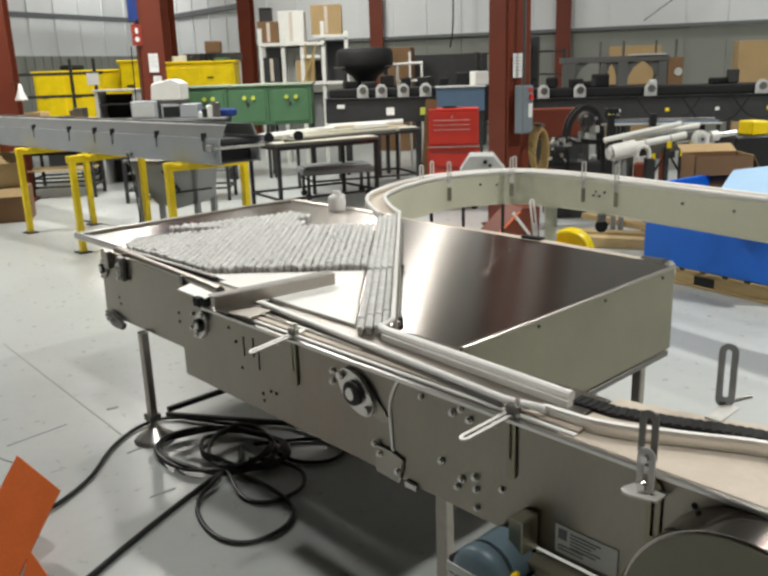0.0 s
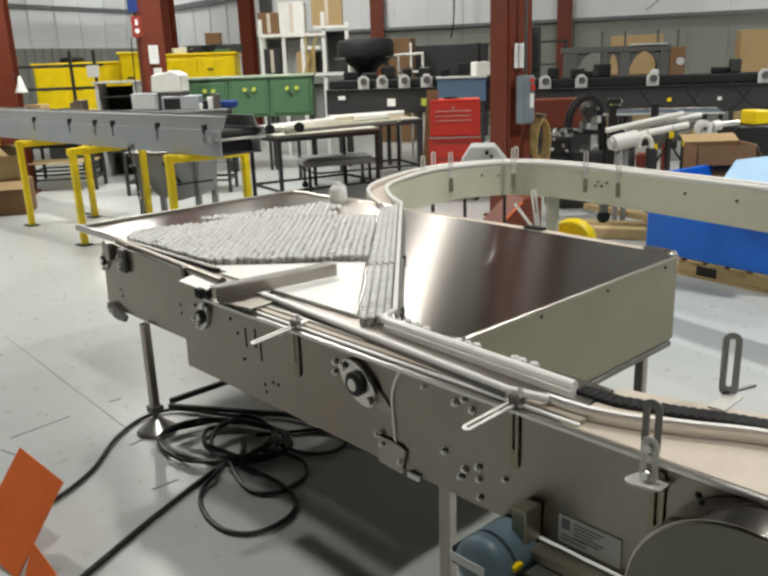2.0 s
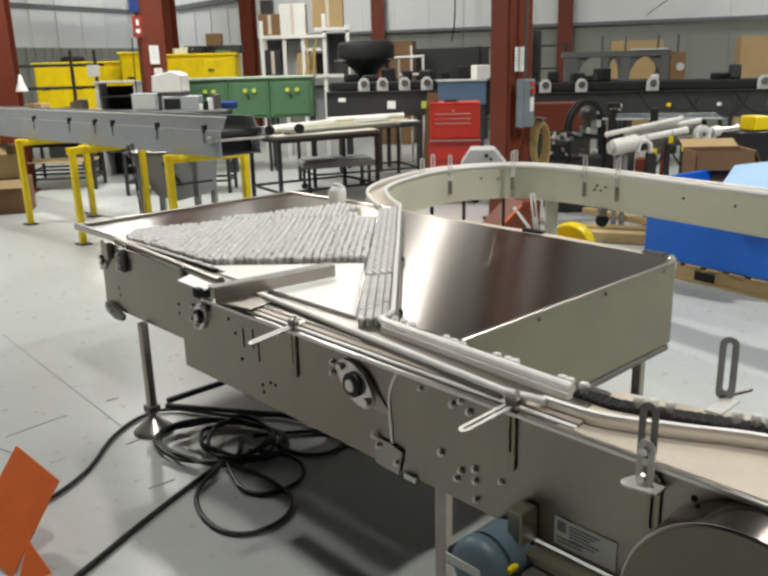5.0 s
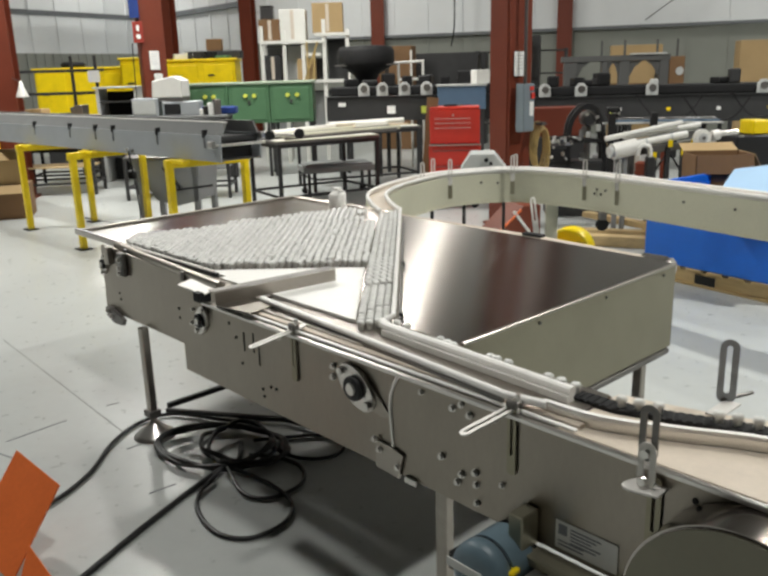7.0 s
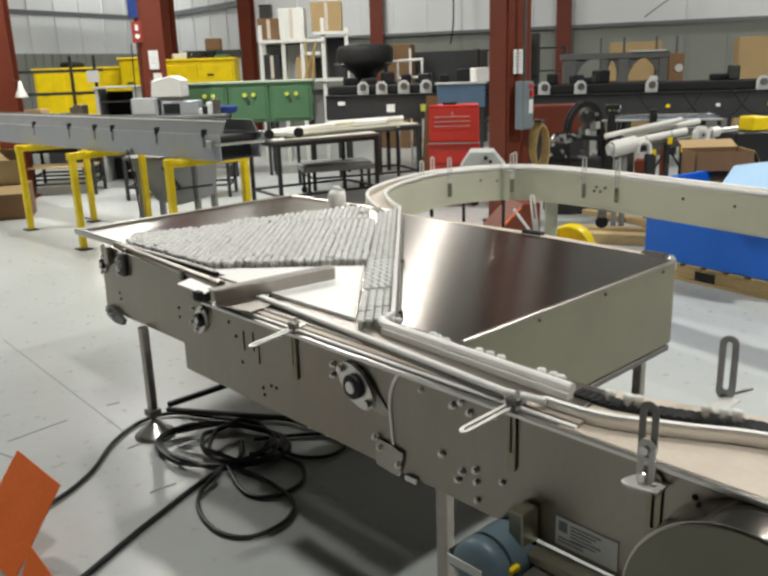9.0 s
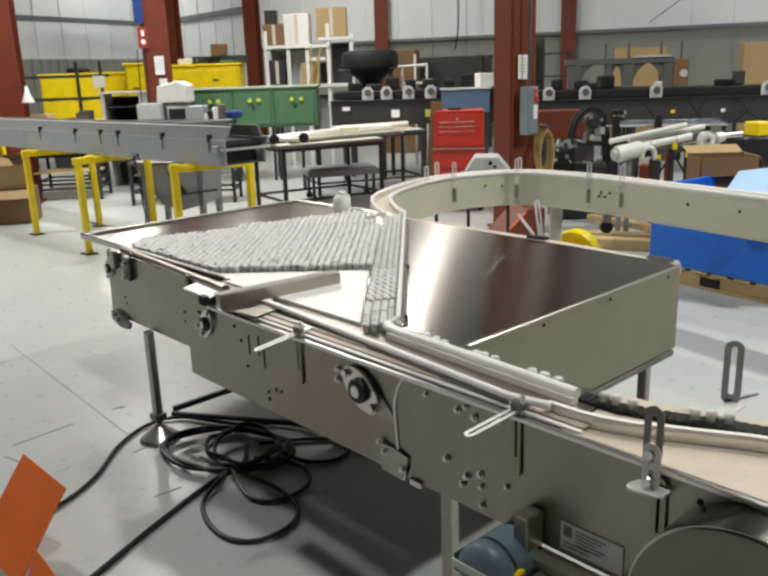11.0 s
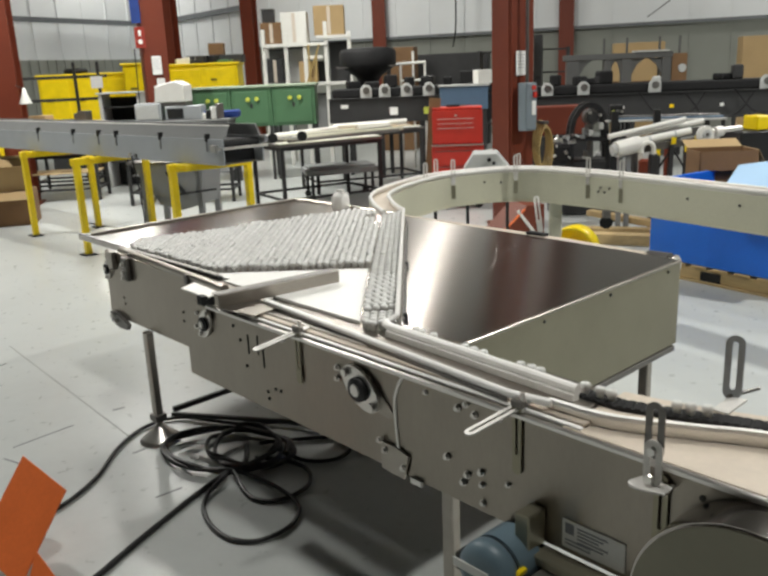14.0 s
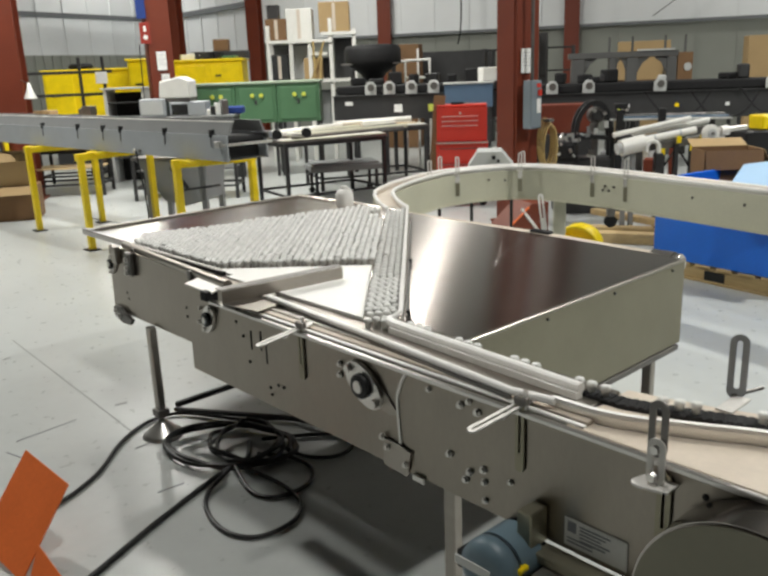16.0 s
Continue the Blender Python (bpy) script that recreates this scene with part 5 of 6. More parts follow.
# green cabinets
for k, (x0, x1) in enumerate(((-3.0, -2.37), (-2.36, -1.70), (-1.69, -0.99))):
    gc = thing("green_cabinet", "green painted steel cabinet with yellow knobs", "cabinet", pose(x0, 13.2, 0), "green cabinets")
    w = x1 - x0
    part("cabinet_body", box(0, 0, 0.88, w, 0.6, 1.50, 0.008), GREEN, gc)
    dr_ = part("cabinet_door", box(0.05, -0.02, 0.93, w - 0.05, -0.001, 1.44, 0.008), GREEN, gc)
    for lx in (0.04, w - 0.04):
        for ly in (0.04, 0.56):
            part("cabinet_leg", box(lx - 0.025, ly - 0.025, 0, lx + 0.025, ly + 0.025, 0.88, 0.003), GREYFRAME, gc)
    for s in (0.42, 0.64):
        part("knob", cyl(0.035, 0.04, 14, bevel=0.008), LIME, dr_, "yellow-green knob", pose(w * s, -0.021, 1.32, 90))
    part("latch", box(w * 0.5 - 0.02, -0.035, 1.18, w * 0.5 + 0.02, -0.021, 1.25, 0.004), GREYFRAME, dr_)
solid("cabinet_top", box(-3.05, 13.17, 1.502, -0.96, 13.85, 1.54, 0.008), PALEGREEN, "pale green worktop across the green cabinets", "worktop")

# white pallet rack with boxes
rk = thing("pallet_rack", "white painted steel rack with open shelves", "rack", pose(-1.25, 15.2, 0, 0, 0, 2))
for x in (-0.78, -0.37, -0.02, 0.37, 0.80):
    for y in (0.0, 0.7):
        part("upright", box(x - 0.035, y - 0.035, 0, x + 0.035, y + 0.035, (2.5, 2.42, 2.52, 2.60, 2.42)[int((x + 0.79) / 0.37) if x < 0.7 else 4], 0.004), PVC, rk)
for z, x0, x1 in ((1.47, -0.86, 0.86), (2.18, -0.78, 0.40), (2.30, 0.2, 0.84), (1.95, 0.0, 0.3)):
    part("shelf_beam", box(x0, -0.075, z, x1, -0.036, z + 0.06, 0.004), PVC, rk)
    part("shelf_deck", box(x0, -0.034, z + 0.03, x1, 0.74, z + 0.05, 0.002), PALEGREY, rk)
for a, b_ in (((-0.02, -0.08, 1.5), (0.25, -0.08, 2.2)), ((0.05, -0.08, 1.5), (0.05, -0.08, 2.2)), ((0.12, -0.08, 1.2), (0.20, -0.08, 2.1))):
    part("spare_strut", bar(a, b_, 0.03, 0.03), HOSE, rk)
for x, z, w, h, m_, l_ in ((-0.20, 2.242, 0.48, 0.55, PVC, "white carton on the rack"), (0.45, 2.362, 0.56, 0.52, CARD, "brown cardboard carton on the rack"), (-0.62, 2.242, 0.40, 0.38, CARDDARK, "dark brown carton on the rack"), (-0.6, 1.535, 0.3, 0.45, GREYFRAME, "dark parts bin on the rack"), (0.02, 1.535, 0.34, 0.38, CARD, "brown carton on the lower rack shelf")):
    bx = thing("carton", l_, "carton", pose(-1.25 + x, 15.3, z), "rack cartons")
    part("carton_body", box(-w / 2, -0.1, 0, w / 2, 0.45, h, 0.006), m_, bx)
    part("tape", box(-0.03, -0.103, 0.02, 0.03, -0.101, h - 0.02, 0), TAN, bx)

for x, z, w, h, m_ in ((-0.58, 1.535, 0.30, 0.60, GREYMID), (-0.20, 1.535, 0.30, 0.62, PALEGREY), (0.20, 1.535, 0.26, 0.36, GREYFRAME), (0.60, 1.535, 0.36, 0.70, GREYFRAME), (-0.70, 2.242, 0.22, 0.62, GREYFRAME), (-0.58, 0.4, 0.5, 0.8, GREYMID), (0.3, 0.4, 0.8, 0.9, GREYMID)):
    bx = thing("parts_bin", "dull grey bin of parts kept in the white rack", "bin", pose(-1.25 + x, 15.62, z), "rack bins")
    part("bin_body", box(-w / 2, -0.15, 0, w / 2, 0.15, h, 0.012), m_, bx)
    part("bin_lip", box(-w / 2 - 0.008, -0.165, h + 0.001, w / 2 + 0.008, 0.158, h + 0.02, 0.004), GREYFRAME, bx)

# black hopper on a stand
bh = thing("black_hopper", "large black plastic hopper on a steel stand", "hopper", pose(-0.10, 13.6, 0))
part("bowl", lathe([(0.10, 1.34), (0.16, 1.50), (0.22, 1.60), (0.46, 1.76), (0.47, 1.80), (0.47, 1.98), (0.43, 2.04), (0.30, 2.06)], 28), BLACK, bh)
part("neck", cyl(0.14, 0.30, 20), BLACKPAINT, bh, "", pose(0, 0, 1.06))
for x, y in ((-0.34, -0.25), (0.34, -0.25), (-0.34, 0.25), (0.34, 0.25)):
    part("leg", box(x - 0.03, y - 0.03, 0, x + 0.03, y + 0.03, 1.70, 0.003), GREYFRAME, bh)
part("ring", box(-0.52, -0.30, 1.74, 0.52, -0.28, 1.765, 0.003), DARKSTEEL, bh)

# dark roller conveyors along the back
def dark_conveyor(x0, y0, x1, y1, z0, z1, discs, label):
    a, b_ = Vector((x0, y0, 0)), Vector((x1, y1, 0))
    L_ = (b_ - a).length
    dc = thing("dark_conveyor", label, "conveyor", pose(x0, y0, 0, 0, 0, math.degrees(math.atan2(y1 - y0, x1 - x0))), "dark conveyors")
    part("side_beam", box(0, 0, z0, L_, 0.03, z1, 0.006), GREYFRAME, dc)
    part("side_beam", box(0, 0.77, z0, L_, 0.80, z1, 0.006), GREYFRAME, dc)
    part("flange", box(0, -0.05, z1 + 0.001, L_, 0.03, z1 + 0.015, 0.003), GREYFRAME, dc)
    part("belt", box(0.05, 0.05, z1 + 0.02, L_ - 0.05, 0.75, z1 + 0.16, 0.02), BLACK, dc)
    for k in range(5):
        x = 0.2 + (L_ - 0.4) * k / 4
        for y in (0.015, 0.785):
            part("leg", box(x - 0.03, y - 0.014, 0, x + 0.03, y + 0.014, z0, 0.002), GREYFRAME, dc)
    for x in discs:
        pl_ = part("bearing_stand", prism([(-0.09, 0), (0.09, 0), (0.09, 0.14), (0.04, 0.20), (-0.04, 0.20), (-0.09, 0.14)], -0.01, 0.01, m=pose(0, 0, 0, 90), bevel=0.004), PALEGREY, dc, "pale bearing stand", pose(x, -0.02, z1 + 0.016))
        part("bearing_cap", cyl(0.055, 0.03, 18, bevel=0.005), DARKSTEEL, pl_, "", pose(0.01, -0.011, 0.11, 90))
    return dc


dark_conveyor(-0.75, 12.9, 2.2, 12.3, 0.89, 1.26, (0.62, 0.92, 1.27, 1.62), "dark grey steel roller conveyor along the back")
dark_conveyor(2.35, 12.7, 8.4, 11.3, 0.78, 1.17, (0.35, 0.9, 1.95, 3.52), "long dark grey steel roller conveyor along the back")
for x, y, z, w, h, m_ in ((0.28, 12.66, 1.0, 0.13, 0.12, PAPER), (0.80, 12.55, 1.0, 0.11, 0.11, LIME), (-0.5, 12.82, 1.12, 0.12, 0.06, PAPER)):
    solid("beam_sticker", box(-w / 2, -0.004, 0, w / 2, 0, h, 0), m_, "small pale sticker on the dark conveyor beam", "sticker", pose(x, y - 0.006, z, 0, 0, -11.5))
bb = thing("blue_bin", "slate blue steel bin on the dark conveyor", "bin", pose(1.34, 12.25, 1.06, 0, 0, -5))
part("bin_body", box(-0.36, -0.2, 0, 0.36, 0.1, 0.34, 0.01), SLATE, bb)
part("bin_rim", box(-0.38, -0.22, 0.342, 0.38, 0.12, 0.37, 0.006), PALEGREY, bb)
part("bin_support", box(-0.34, -0.18, -1.06, 0.34, 0.08, -0.002, 0.01), GREYFRAME, bb)
solid("paper_stack", box(-0.12, -0.08, 0, 0.12, 0.08, 0.2, 0.01), PVC, "crumpled white paper on the blue bin", "paper", pose(1.62, 12.2, 1.431, 0, 0, 25))
ws = thing("small_white_rack", "small white tube rack behind the conveyor", "rack", pose(0.65, 14.0, 0))
for x in (-0.2, 0.02, 0.22):
    part("post", rod((x, 0, 0), (x, 0, 2.0 - abs(x)), 0.02, 8), PVC, ws)
part("cross_tube", rod((-0.28, 0, 1.78), (0.24, 0, 1.80), 0.022, 8), PVC, ws)
part("cross_tube", rod((-0.22, 0, 1.50), (0.24, 0, 1.50), 0.022, 8), PVC, ws)
for x, y, z0, w, h, m_, l_ in ((1.45, 18.4, 0, 2.3, 2.0, GREYFRAME, "dark grey stacked panels against the wall"), (0.55, 17.5, 0, 0.7, 2.15, CARDDARK, "tall brown crate by the wall"), (2.85, 16.4, 0, 0.6, 2.25, CARD, "tall brown cardboard carton by the wall"), (3.35, 16.6, 0, 0.16, 2.25, GREYFRAME, "upright dark panel by the wall"), (5.15, 15.9, 0, 0.95, 2.0, CARD, "tall brown cardboard carton by the wall"), (7.07, 14.6, 0, 0.95, 2.0, CARD, "tall brown cardboard carton by the wall")):
    bx = thing("carton" if "cart" in l_ else "crate", l_, "carton" if "cart" in l_ else "crate", pose(x, y, z0, 0, 0, -14))
    part("body", box(-w / 2, -0.25, 0, w / 2, 0.25, h, 0.008), m_, bx)
    part("seam", box(-w / 2 + 0.02, -0.254, h * 0.62, w / 2 - 0.02, -0.251, h * 0.64, 0), TAN if m_ is CARD else BLACKPAINT, bx)
# grey steel frame over the conveyor
gf = thing("steel_frame", "grey welded steel frame over the dark conveyor", "frame", pose(0, 14.2, 0))
for x, w in ((3.46, 0.22), (4.06, 0.10), (4.40, 0.18), (5.10, 0.16)):
    part("post", box(x - w / 2, -0.05, 0, x + w / 2, 0.05, 1.70, 0.005), FRAMEGREY, gf)
part("top_beam", box(3.30, -0.06, 1.702, 5.2, 0.06, 1.80, 0.006), FRAMEGREY, gf)
part("top_plate", box(4.52, -0.09, 1.802, 5.12, 0.09, 1.83, 0.003), PALEGREY, gf)
for x, s in ((4.10, 1), (4.32, -1), (4.48, 1), (5.03, -1), (3.56, 1)):
    w = 0.12 if x < 4.4 and x > 4.0 else 0.24
    part("gusset", prism([(0, 1.70), (w * s, 1.70), (w * 0.45 * s, 1.60), (0, 1.40)], -0.02, 0.02, m=pose(x, 0, 0, 90)), FRAMEGREY, gf)
for x in (4.09, 4.50, 5.08, 5.44):
    part("rear_post", rod((x, 0.3, 0), (x, 0.3, 2.06), 0.022, 8), FRAMEGREY, gf)
part("rear_rail", rod((4.09, 0.3, 1.30), (5.44, 0.3, 1.28), 0.025, 8), CARDDARK, gf)
pn = part("panel_box", box(5.19, -0.04, 1.2, 5.46, 0.10, 1.76, 0.01), CARDDARK, gf, "dark brown panel box")
part("dial", cyl(0.07, 0.02, 20, pose(5.37, -0.041, 1.51, 90), bevel=0.004), PALEGREY, pn)
part("box_stand", box(5.22, -0.02, 0, 5.43, 0.08, 1.198, 0.01), GREYFRAME, gf)
for k in range(10):
    x = 2.7 + rnd.uniform(0, 4.0)
    w, h = rnd.uniform(0.1, 0.3), rnd.uniform(0.08, 0.24)
    y = 12.7 - (x - 2.35) * 0.2314 + 0.35
    solid("machine_part", box(-w / 2, -0.1, 0, w / 2, 0.1, h, 0.02), rnd.choice((BLACKPAINT, BLACK, PALEGREY, GREYFRAME)), "dark machine part lying on the conveyor", "part", pose(x, y, 1.332, 0, 0, rnd.uniform(-30, 30)), "machine parts")

# upright drill machine and white roller conveyor on the right
dm = thing("drive_machine", "dark cast machine with an arched frame, valves and hoses", "machine", pose(2.36, 8.9, 0, 0, 0, -6))
part("machine_base", box(-0.42, -0.16, 0, 0.22, 0.20, 0.62, 0.02), GREYFRAME, dm)
part("gear_case", box(-0.44, -0.20, 0.60, -0.20, 0.10, 0.80, 0.03), BLACKPAINT, dm)
ARCH = [(-0.19, 0, 0.5), (-0.20, 0, 0.85), (-0.17, 0, 1.06), (-0.08, 0, 1.19), (0.0, 0, 1.22), (0.09, 0, 1.18), (0.15, 0, 1.05), (0.19, 0, 0.80), (0.20, 0, 0.45)]
for yy, mat_ in ((-0.14, BLACKPAINT), (0.10, GREYFRAME)):
    part("arch", sweep([Vector((x, yy, z)) for x, y, z in spline(ARCH, 5)], rect(0.045, 0.05)), mat_, dm, "dark arched frame")
part("head", cyl(0.085, 0.26, 22, pose(0.02, 0.10, 1.08, 90), bevel=0.02), DARKSTEEL, dm)
part("face_plate", cyl(0.06, 0.02, 20, pose(0.02, -0.17, 1.08, 90), bevel=0.004), GREYFRAME, dm)
part("spindle", rod((0.02, -0.05, 1.0), (0.02, -0.05, 0.60), 0.035, 14), DARKSTEEL, dm)
part("cross_tie", bar((-0.19, -0.14, 0.86), (0.19, -0.14, 0.84), 0.04, 0.05), BLACKPAINT, dm)
for x, z, l_ in ((-0.40, 0.84, 0.10), (-0.30, 0.88, 0.07), (-0.24, 0.82, 0.08), (0.08, 1.10, 0.03), (-0.03, 1.13, 0.03)):
    part("fitting", rod((x, -0.2, z), (x + l_, -0.2, z + 0.012), 0.017, 10), CHROME, dm, "bright fitting")
part("valve_block", box(0.22, -0.1, 1.09, 0.36, 0.02, 1.20, 0.01), BLACKPAINT, dm)
for k in range(3):
    part("valve", cyl(0.016, 0.03, 10, pose(0.25 + 0.045 * k, -0.102, 1.13, 90), bevel=0.003), (LIME, CHROME, CHROME)[k], dm)
for k in range(4):
    part("hose", sweep(spline([(0.24 + 0.04 * k, -0.10, 1.09), (0.27 + 0.04 * k, -0.16, 0.98), (0.26 + 0.03 * k, -0.16, 0.84 - 0.02 * k), (0.34 + 0.01 * k, -0.12, 0.72), (0.16 + 0.05 * k, -0.05, 0.5)], 6), circle(0.012, 6)), BLACK, dm)
fit_rnd = random.Random(31)
for k in range(16):
    x, z = fit_rnd.uniform(-0.46, -0.16), fit_rnd.uniform(0.62, 0.90)
    part("fitting", rod((x, -0.21, z), (x + fit_rnd.uniform(-0.05, 0.07), -0.22, z + fit_rnd.uniform(-0.05, 0.05)), fit_rnd.uniform(0.008, 0.02), 8), fit_rnd.choice((CHROME, WELD, PALEGREY, DARKSTEEL)), dm, "bright fitting")
for k in range(7):
    x, z = fit_rnd.uniform(-0.10, 0.12), fit_rnd.uniform(0.62, 1.0)
    part("bracket", box(x - 0.02, -0.19, z, x + 0.03, -0.16, z + fit_rnd.uniform(0.02, 0.10), 0.004), fit_rnd.choice((GREYMID, DARKSTEEL, PALEGREY)), dm)
solid("parts_bin", box(-0.35, -0.2, 0, 0.35, 0.2, 0.36, 0.01), OXIDE, "dark red steel bin behind the column", "bin", pose(2.35, 10.4, 0.78))
solid("bin_stand", box(-0.4, -0.25, 0, 0.4, 0.25, 0.779, 0.01), GREYFRAME, "dark grey steel stand under the bin", "stand", pose(2.35, 10.4, 0))
wr = thing("roller_conveyor", "white plastic roller conveyor on dark steel legs", "conveyor")
part("end_roll", rod((2.285, 7.58, 0.842), (2.52, 7.62, 0.885), 0.078, 24), PVC, wr)
part("roll_cap", rod((2.245, 7.574, 0.835), (2.283, 7.58, 0.842), 0.055, 20), PALEGREY, wr)
part("long_roll", rod((2.50, 7.60, 0.905), (3.02, 7.66, 0.985), 0.036, 18), PVC, wr)
part("joint_ring", rod((2.60, 7.612, 0.92), (2.62, 7.614, 0.923), 0.039, 18), PALEGREY, wr)
part("joint_ring", rod((2.85, 7.64, 0.958), (2.87, 7.643, 0.961), 0.039, 18), PALEGREY, wr)
part("back_tube", rod((2.25, 7.72, 0.955), (3.02, 7.80, 1.085), 0.026, 14), PVC, wr)
part("back_tube", rod((2.46, 7.80, 0.955), (3.24, 7.90, 1.055), 0.026, 14), PVC, wr)
hw = part("end_wheel", cyl(0.088, 0.05, 28, bevel=0.012), PVC, wr, "white plastic end wheel", pose(3.13, 7.60, 0.945, 84, 0, 8))
part("wheel_hub", cyl(0.045, 0.012, 20, bevel=0.003), PALEGREY, hw, "", pose(0, 0, 0.051))
part("wheel_hub", cyl(0.018, 0.012, 12, bevel=0.003), DARKSTEEL, hw, "", pose(0, 0, 0.064))
part("shaft", rod((3.20, 7.62, 0.97), (3.52, 7.68, 0.99), 0.026, 14), CHROME, wr)
part("collar", rod((3.24, 7.62, 0.965), (3.32, 7.64, 0.972), 0.05, 16), WELD, wr)
part("side_frame", bar((2.53, 7.60, 0.835), (3.15, 7.68, 0.895), 0.03, 0.07), DARKSTEEL, wr)
part("side_frame", bar((2.40, 7.90, 0.86), (3.30, 8.0, 0.96), 0.03, 0.08), DARKSTEEL, wr)
part("gooseneck", sweep(spline([(2.52, 7.55, 0.80), (2.53, 7.55, 0.87), (2.58, 7.55, 0.90), (2.63, 7.55, 0.87), (2.64, 7.55, 0.79)], 6), circle(0.022, 10)), PVC, wr)
part("gooseneck_boot", box(2.60, 7.51, 0.60, 2.68, 7.59, 0.79, 0.01), GREYFRAME, wr)
for x, z1, mat_ in ((2.34, 0.78, GREYMID), (2.42, 0.80, GREYMID), (2.66, 0.84, GREYFRAME), (2.83, 0.86, GREYFRAME), (2.98, 0.87, GREYFRAME)):
    part("leg", box(x - 0.022, 7.60, 0, x + 0.022, 7.645, z1, 0.004), mat_, wr)
for a, b_ in (((2.70, 7.62, 0.62), (2.82, 7.62, 0.80)), ((2.98, 7.62, 0.62), (2.86, 7.62, 0.80))):
    part("brace", rod(a, b_, 0.010, 8), BLACKPAINT, wr)
for x, z in ((2.67, 0.76), (2.82, 0.87), (2.95, 0.79), (3.04, 0.88)):
    part("tag", box(x, 7.585, z, x + 0.045, 7.592, z + 0.065, 0.002), YELLOW, wr, "yellow tag")
for k in range(3):
    part("strip", bar((2.40 + 0.1 * k, 8.35 + 0.1 * k, 1.06 + 0.015 * k), (3.75, 8.55 + 0.1 * k, 1.02 + 0.02 * k), 0.05, 0.02), (PALEGREY, SLATE, DARKSTEEL)[k], wr)
for x in (2.48, 2.92):
    part("upright", box(x - 0.035, 8.28, 0, x + 0.035, 8.33, 1.16, 0.004), BLACKPAINT, wr)
part("upright", box(3.55, 8.6, 0, 3.6, 8.65, 1.03, 0.004), BLACKPAINT, wr)
solid("yellow_bin", box(-0.09, -0.12, 0, 0.09, 0.12, 0.14, 0.012), YELLOW, "yellow plastic bin on a stand", "bin", pose(3.835, 8.0, 0.939, 0, 0, 8))
solid("black_stand", box(-0.3, -0.2, 0, 0.3, 0.2, 0.938, 0.02), BLACKPAINT, "black machine stand with rounded edges", "stand", pose(3.9, 8.05, 0))

# ---- extra shop clutter ----
lc = thing("flat_cart", "low dark flat cart under the tube tables", "cart", pose(-0.55, 11.0, 0, 0, 0, 14))
part("cart_deck", box(-0.5, -0.28, 0.34, 0.5, 0.28, 0.42, 0.01), GREYMID, lc)
part("cart_lid", box(-0.46, -0.25, 0.422, 0.46, 0.25, 0.45, 0.01), GREYMID, lc)
for x in (-0.42, 0.42):
    for y in (-0.22, 0.22):
        part("cart_leg", box(x - 0.02, y - 0.02, 0.08, x + 0.02, y + 0.02, 0.34, 0.003), GREYFRAME, lc)
        part("caster", cyl(0.045, 0.03, 16, bevel=0.006), BLACK, lc, "", pose(x, y + 0.015, 0.045, 90))
for k in range(16):
    x = 2.75 + rnd.uniform(0, 1.5)
    w, h = rnd.uniform(0.06, 0.16), rnd.uniform(0.06, 0.22)
    y = 9.6 + rnd.uniform(-0.2, 0.4)
    solid("floor_part", box(-w / 2, -w / 2, 0, w / 2, w / 2, 0.45 + h, 0.02), rnd.choice((DARKSTEEL, BLACKPAINT, GREYMID, OXIDE, PALEGREY)), "upright machine part standing on the floor", "part", pose(x, y, 0, 0, 0, rnd.uniform(-40, 40)), "floor parts")
for k in range(8):
    x = -0.35 + 0.30 * k
    w, h = rnd.uniform(0.10, 0.24), rnd.uniform(0.08, 0.22)
    solid("machine_part", box(-w / 2, -0.1, 0, w / 2, 0.1, h, 0.02), rnd.choice((BLACKPAINT, BLACK, GREYMID, PALEGREY)), "dark machine part lying on the conveyor", "part", pose(x, 12.85 - 0.2034 * (x + 0.75) + 0.38, 1.421, 0, 0, rnd.uniform(-30, 30)), "machine parts")
for x, z, r in ((3.9, 1.20, 0.012), (4.6, 1.16, 0.016), (5.3, 1.22, 0.014)):
    solid("air_hose", sweep(spline([(x, 11.9, z), (x + 0.3, 11.8, z - 0.35), (x + 0.7, 11.75, z - 0.30), (x + 0.9, 11.7, z - 0.02)], 6), circle(r, 6)), BLACK, "black air hose looped before the dark conveyor", "hose", group="air hoses")
sw2 = thing("shelf_unit", "dark steel shelf unit filled with parts", "shelf", pose(3.1, 16.9, 0, 0, 0, -16))
for x in (-0.9, 0.0, 0.9):
    part("upright", box(x - 0.03, -0.2, 0, x + 0.03, 0.2, 2.0, 0.004), GREYFRAME, sw2)
for z in (0.5, 1.0, 1.5, 1.95):
    part("shelf", box(-0.869, -0.19, z, -0.031, 0.19, z + 0.03, 0.003), GREYFRAME, sw2)
    part("shelf", box(0.031, -0.19, z, 0.869, 0.19, z + 0.03, 0.003), GREYFRAME, sw2)
for k in range(6):
    solid("yellow_tag", box(-0.03, -0.004, 0, 0.03, 0, 0.05, 0), (YELLOW, PAPER)[k % 2], "small tag stuck on the dark conveyor beam", "sticker", pose(3.1 + 0.7 * k, 12.7 - (0.75 + 0.7 * k) * 0.2314 - 0.006, 0.95, 0, 0, -13))
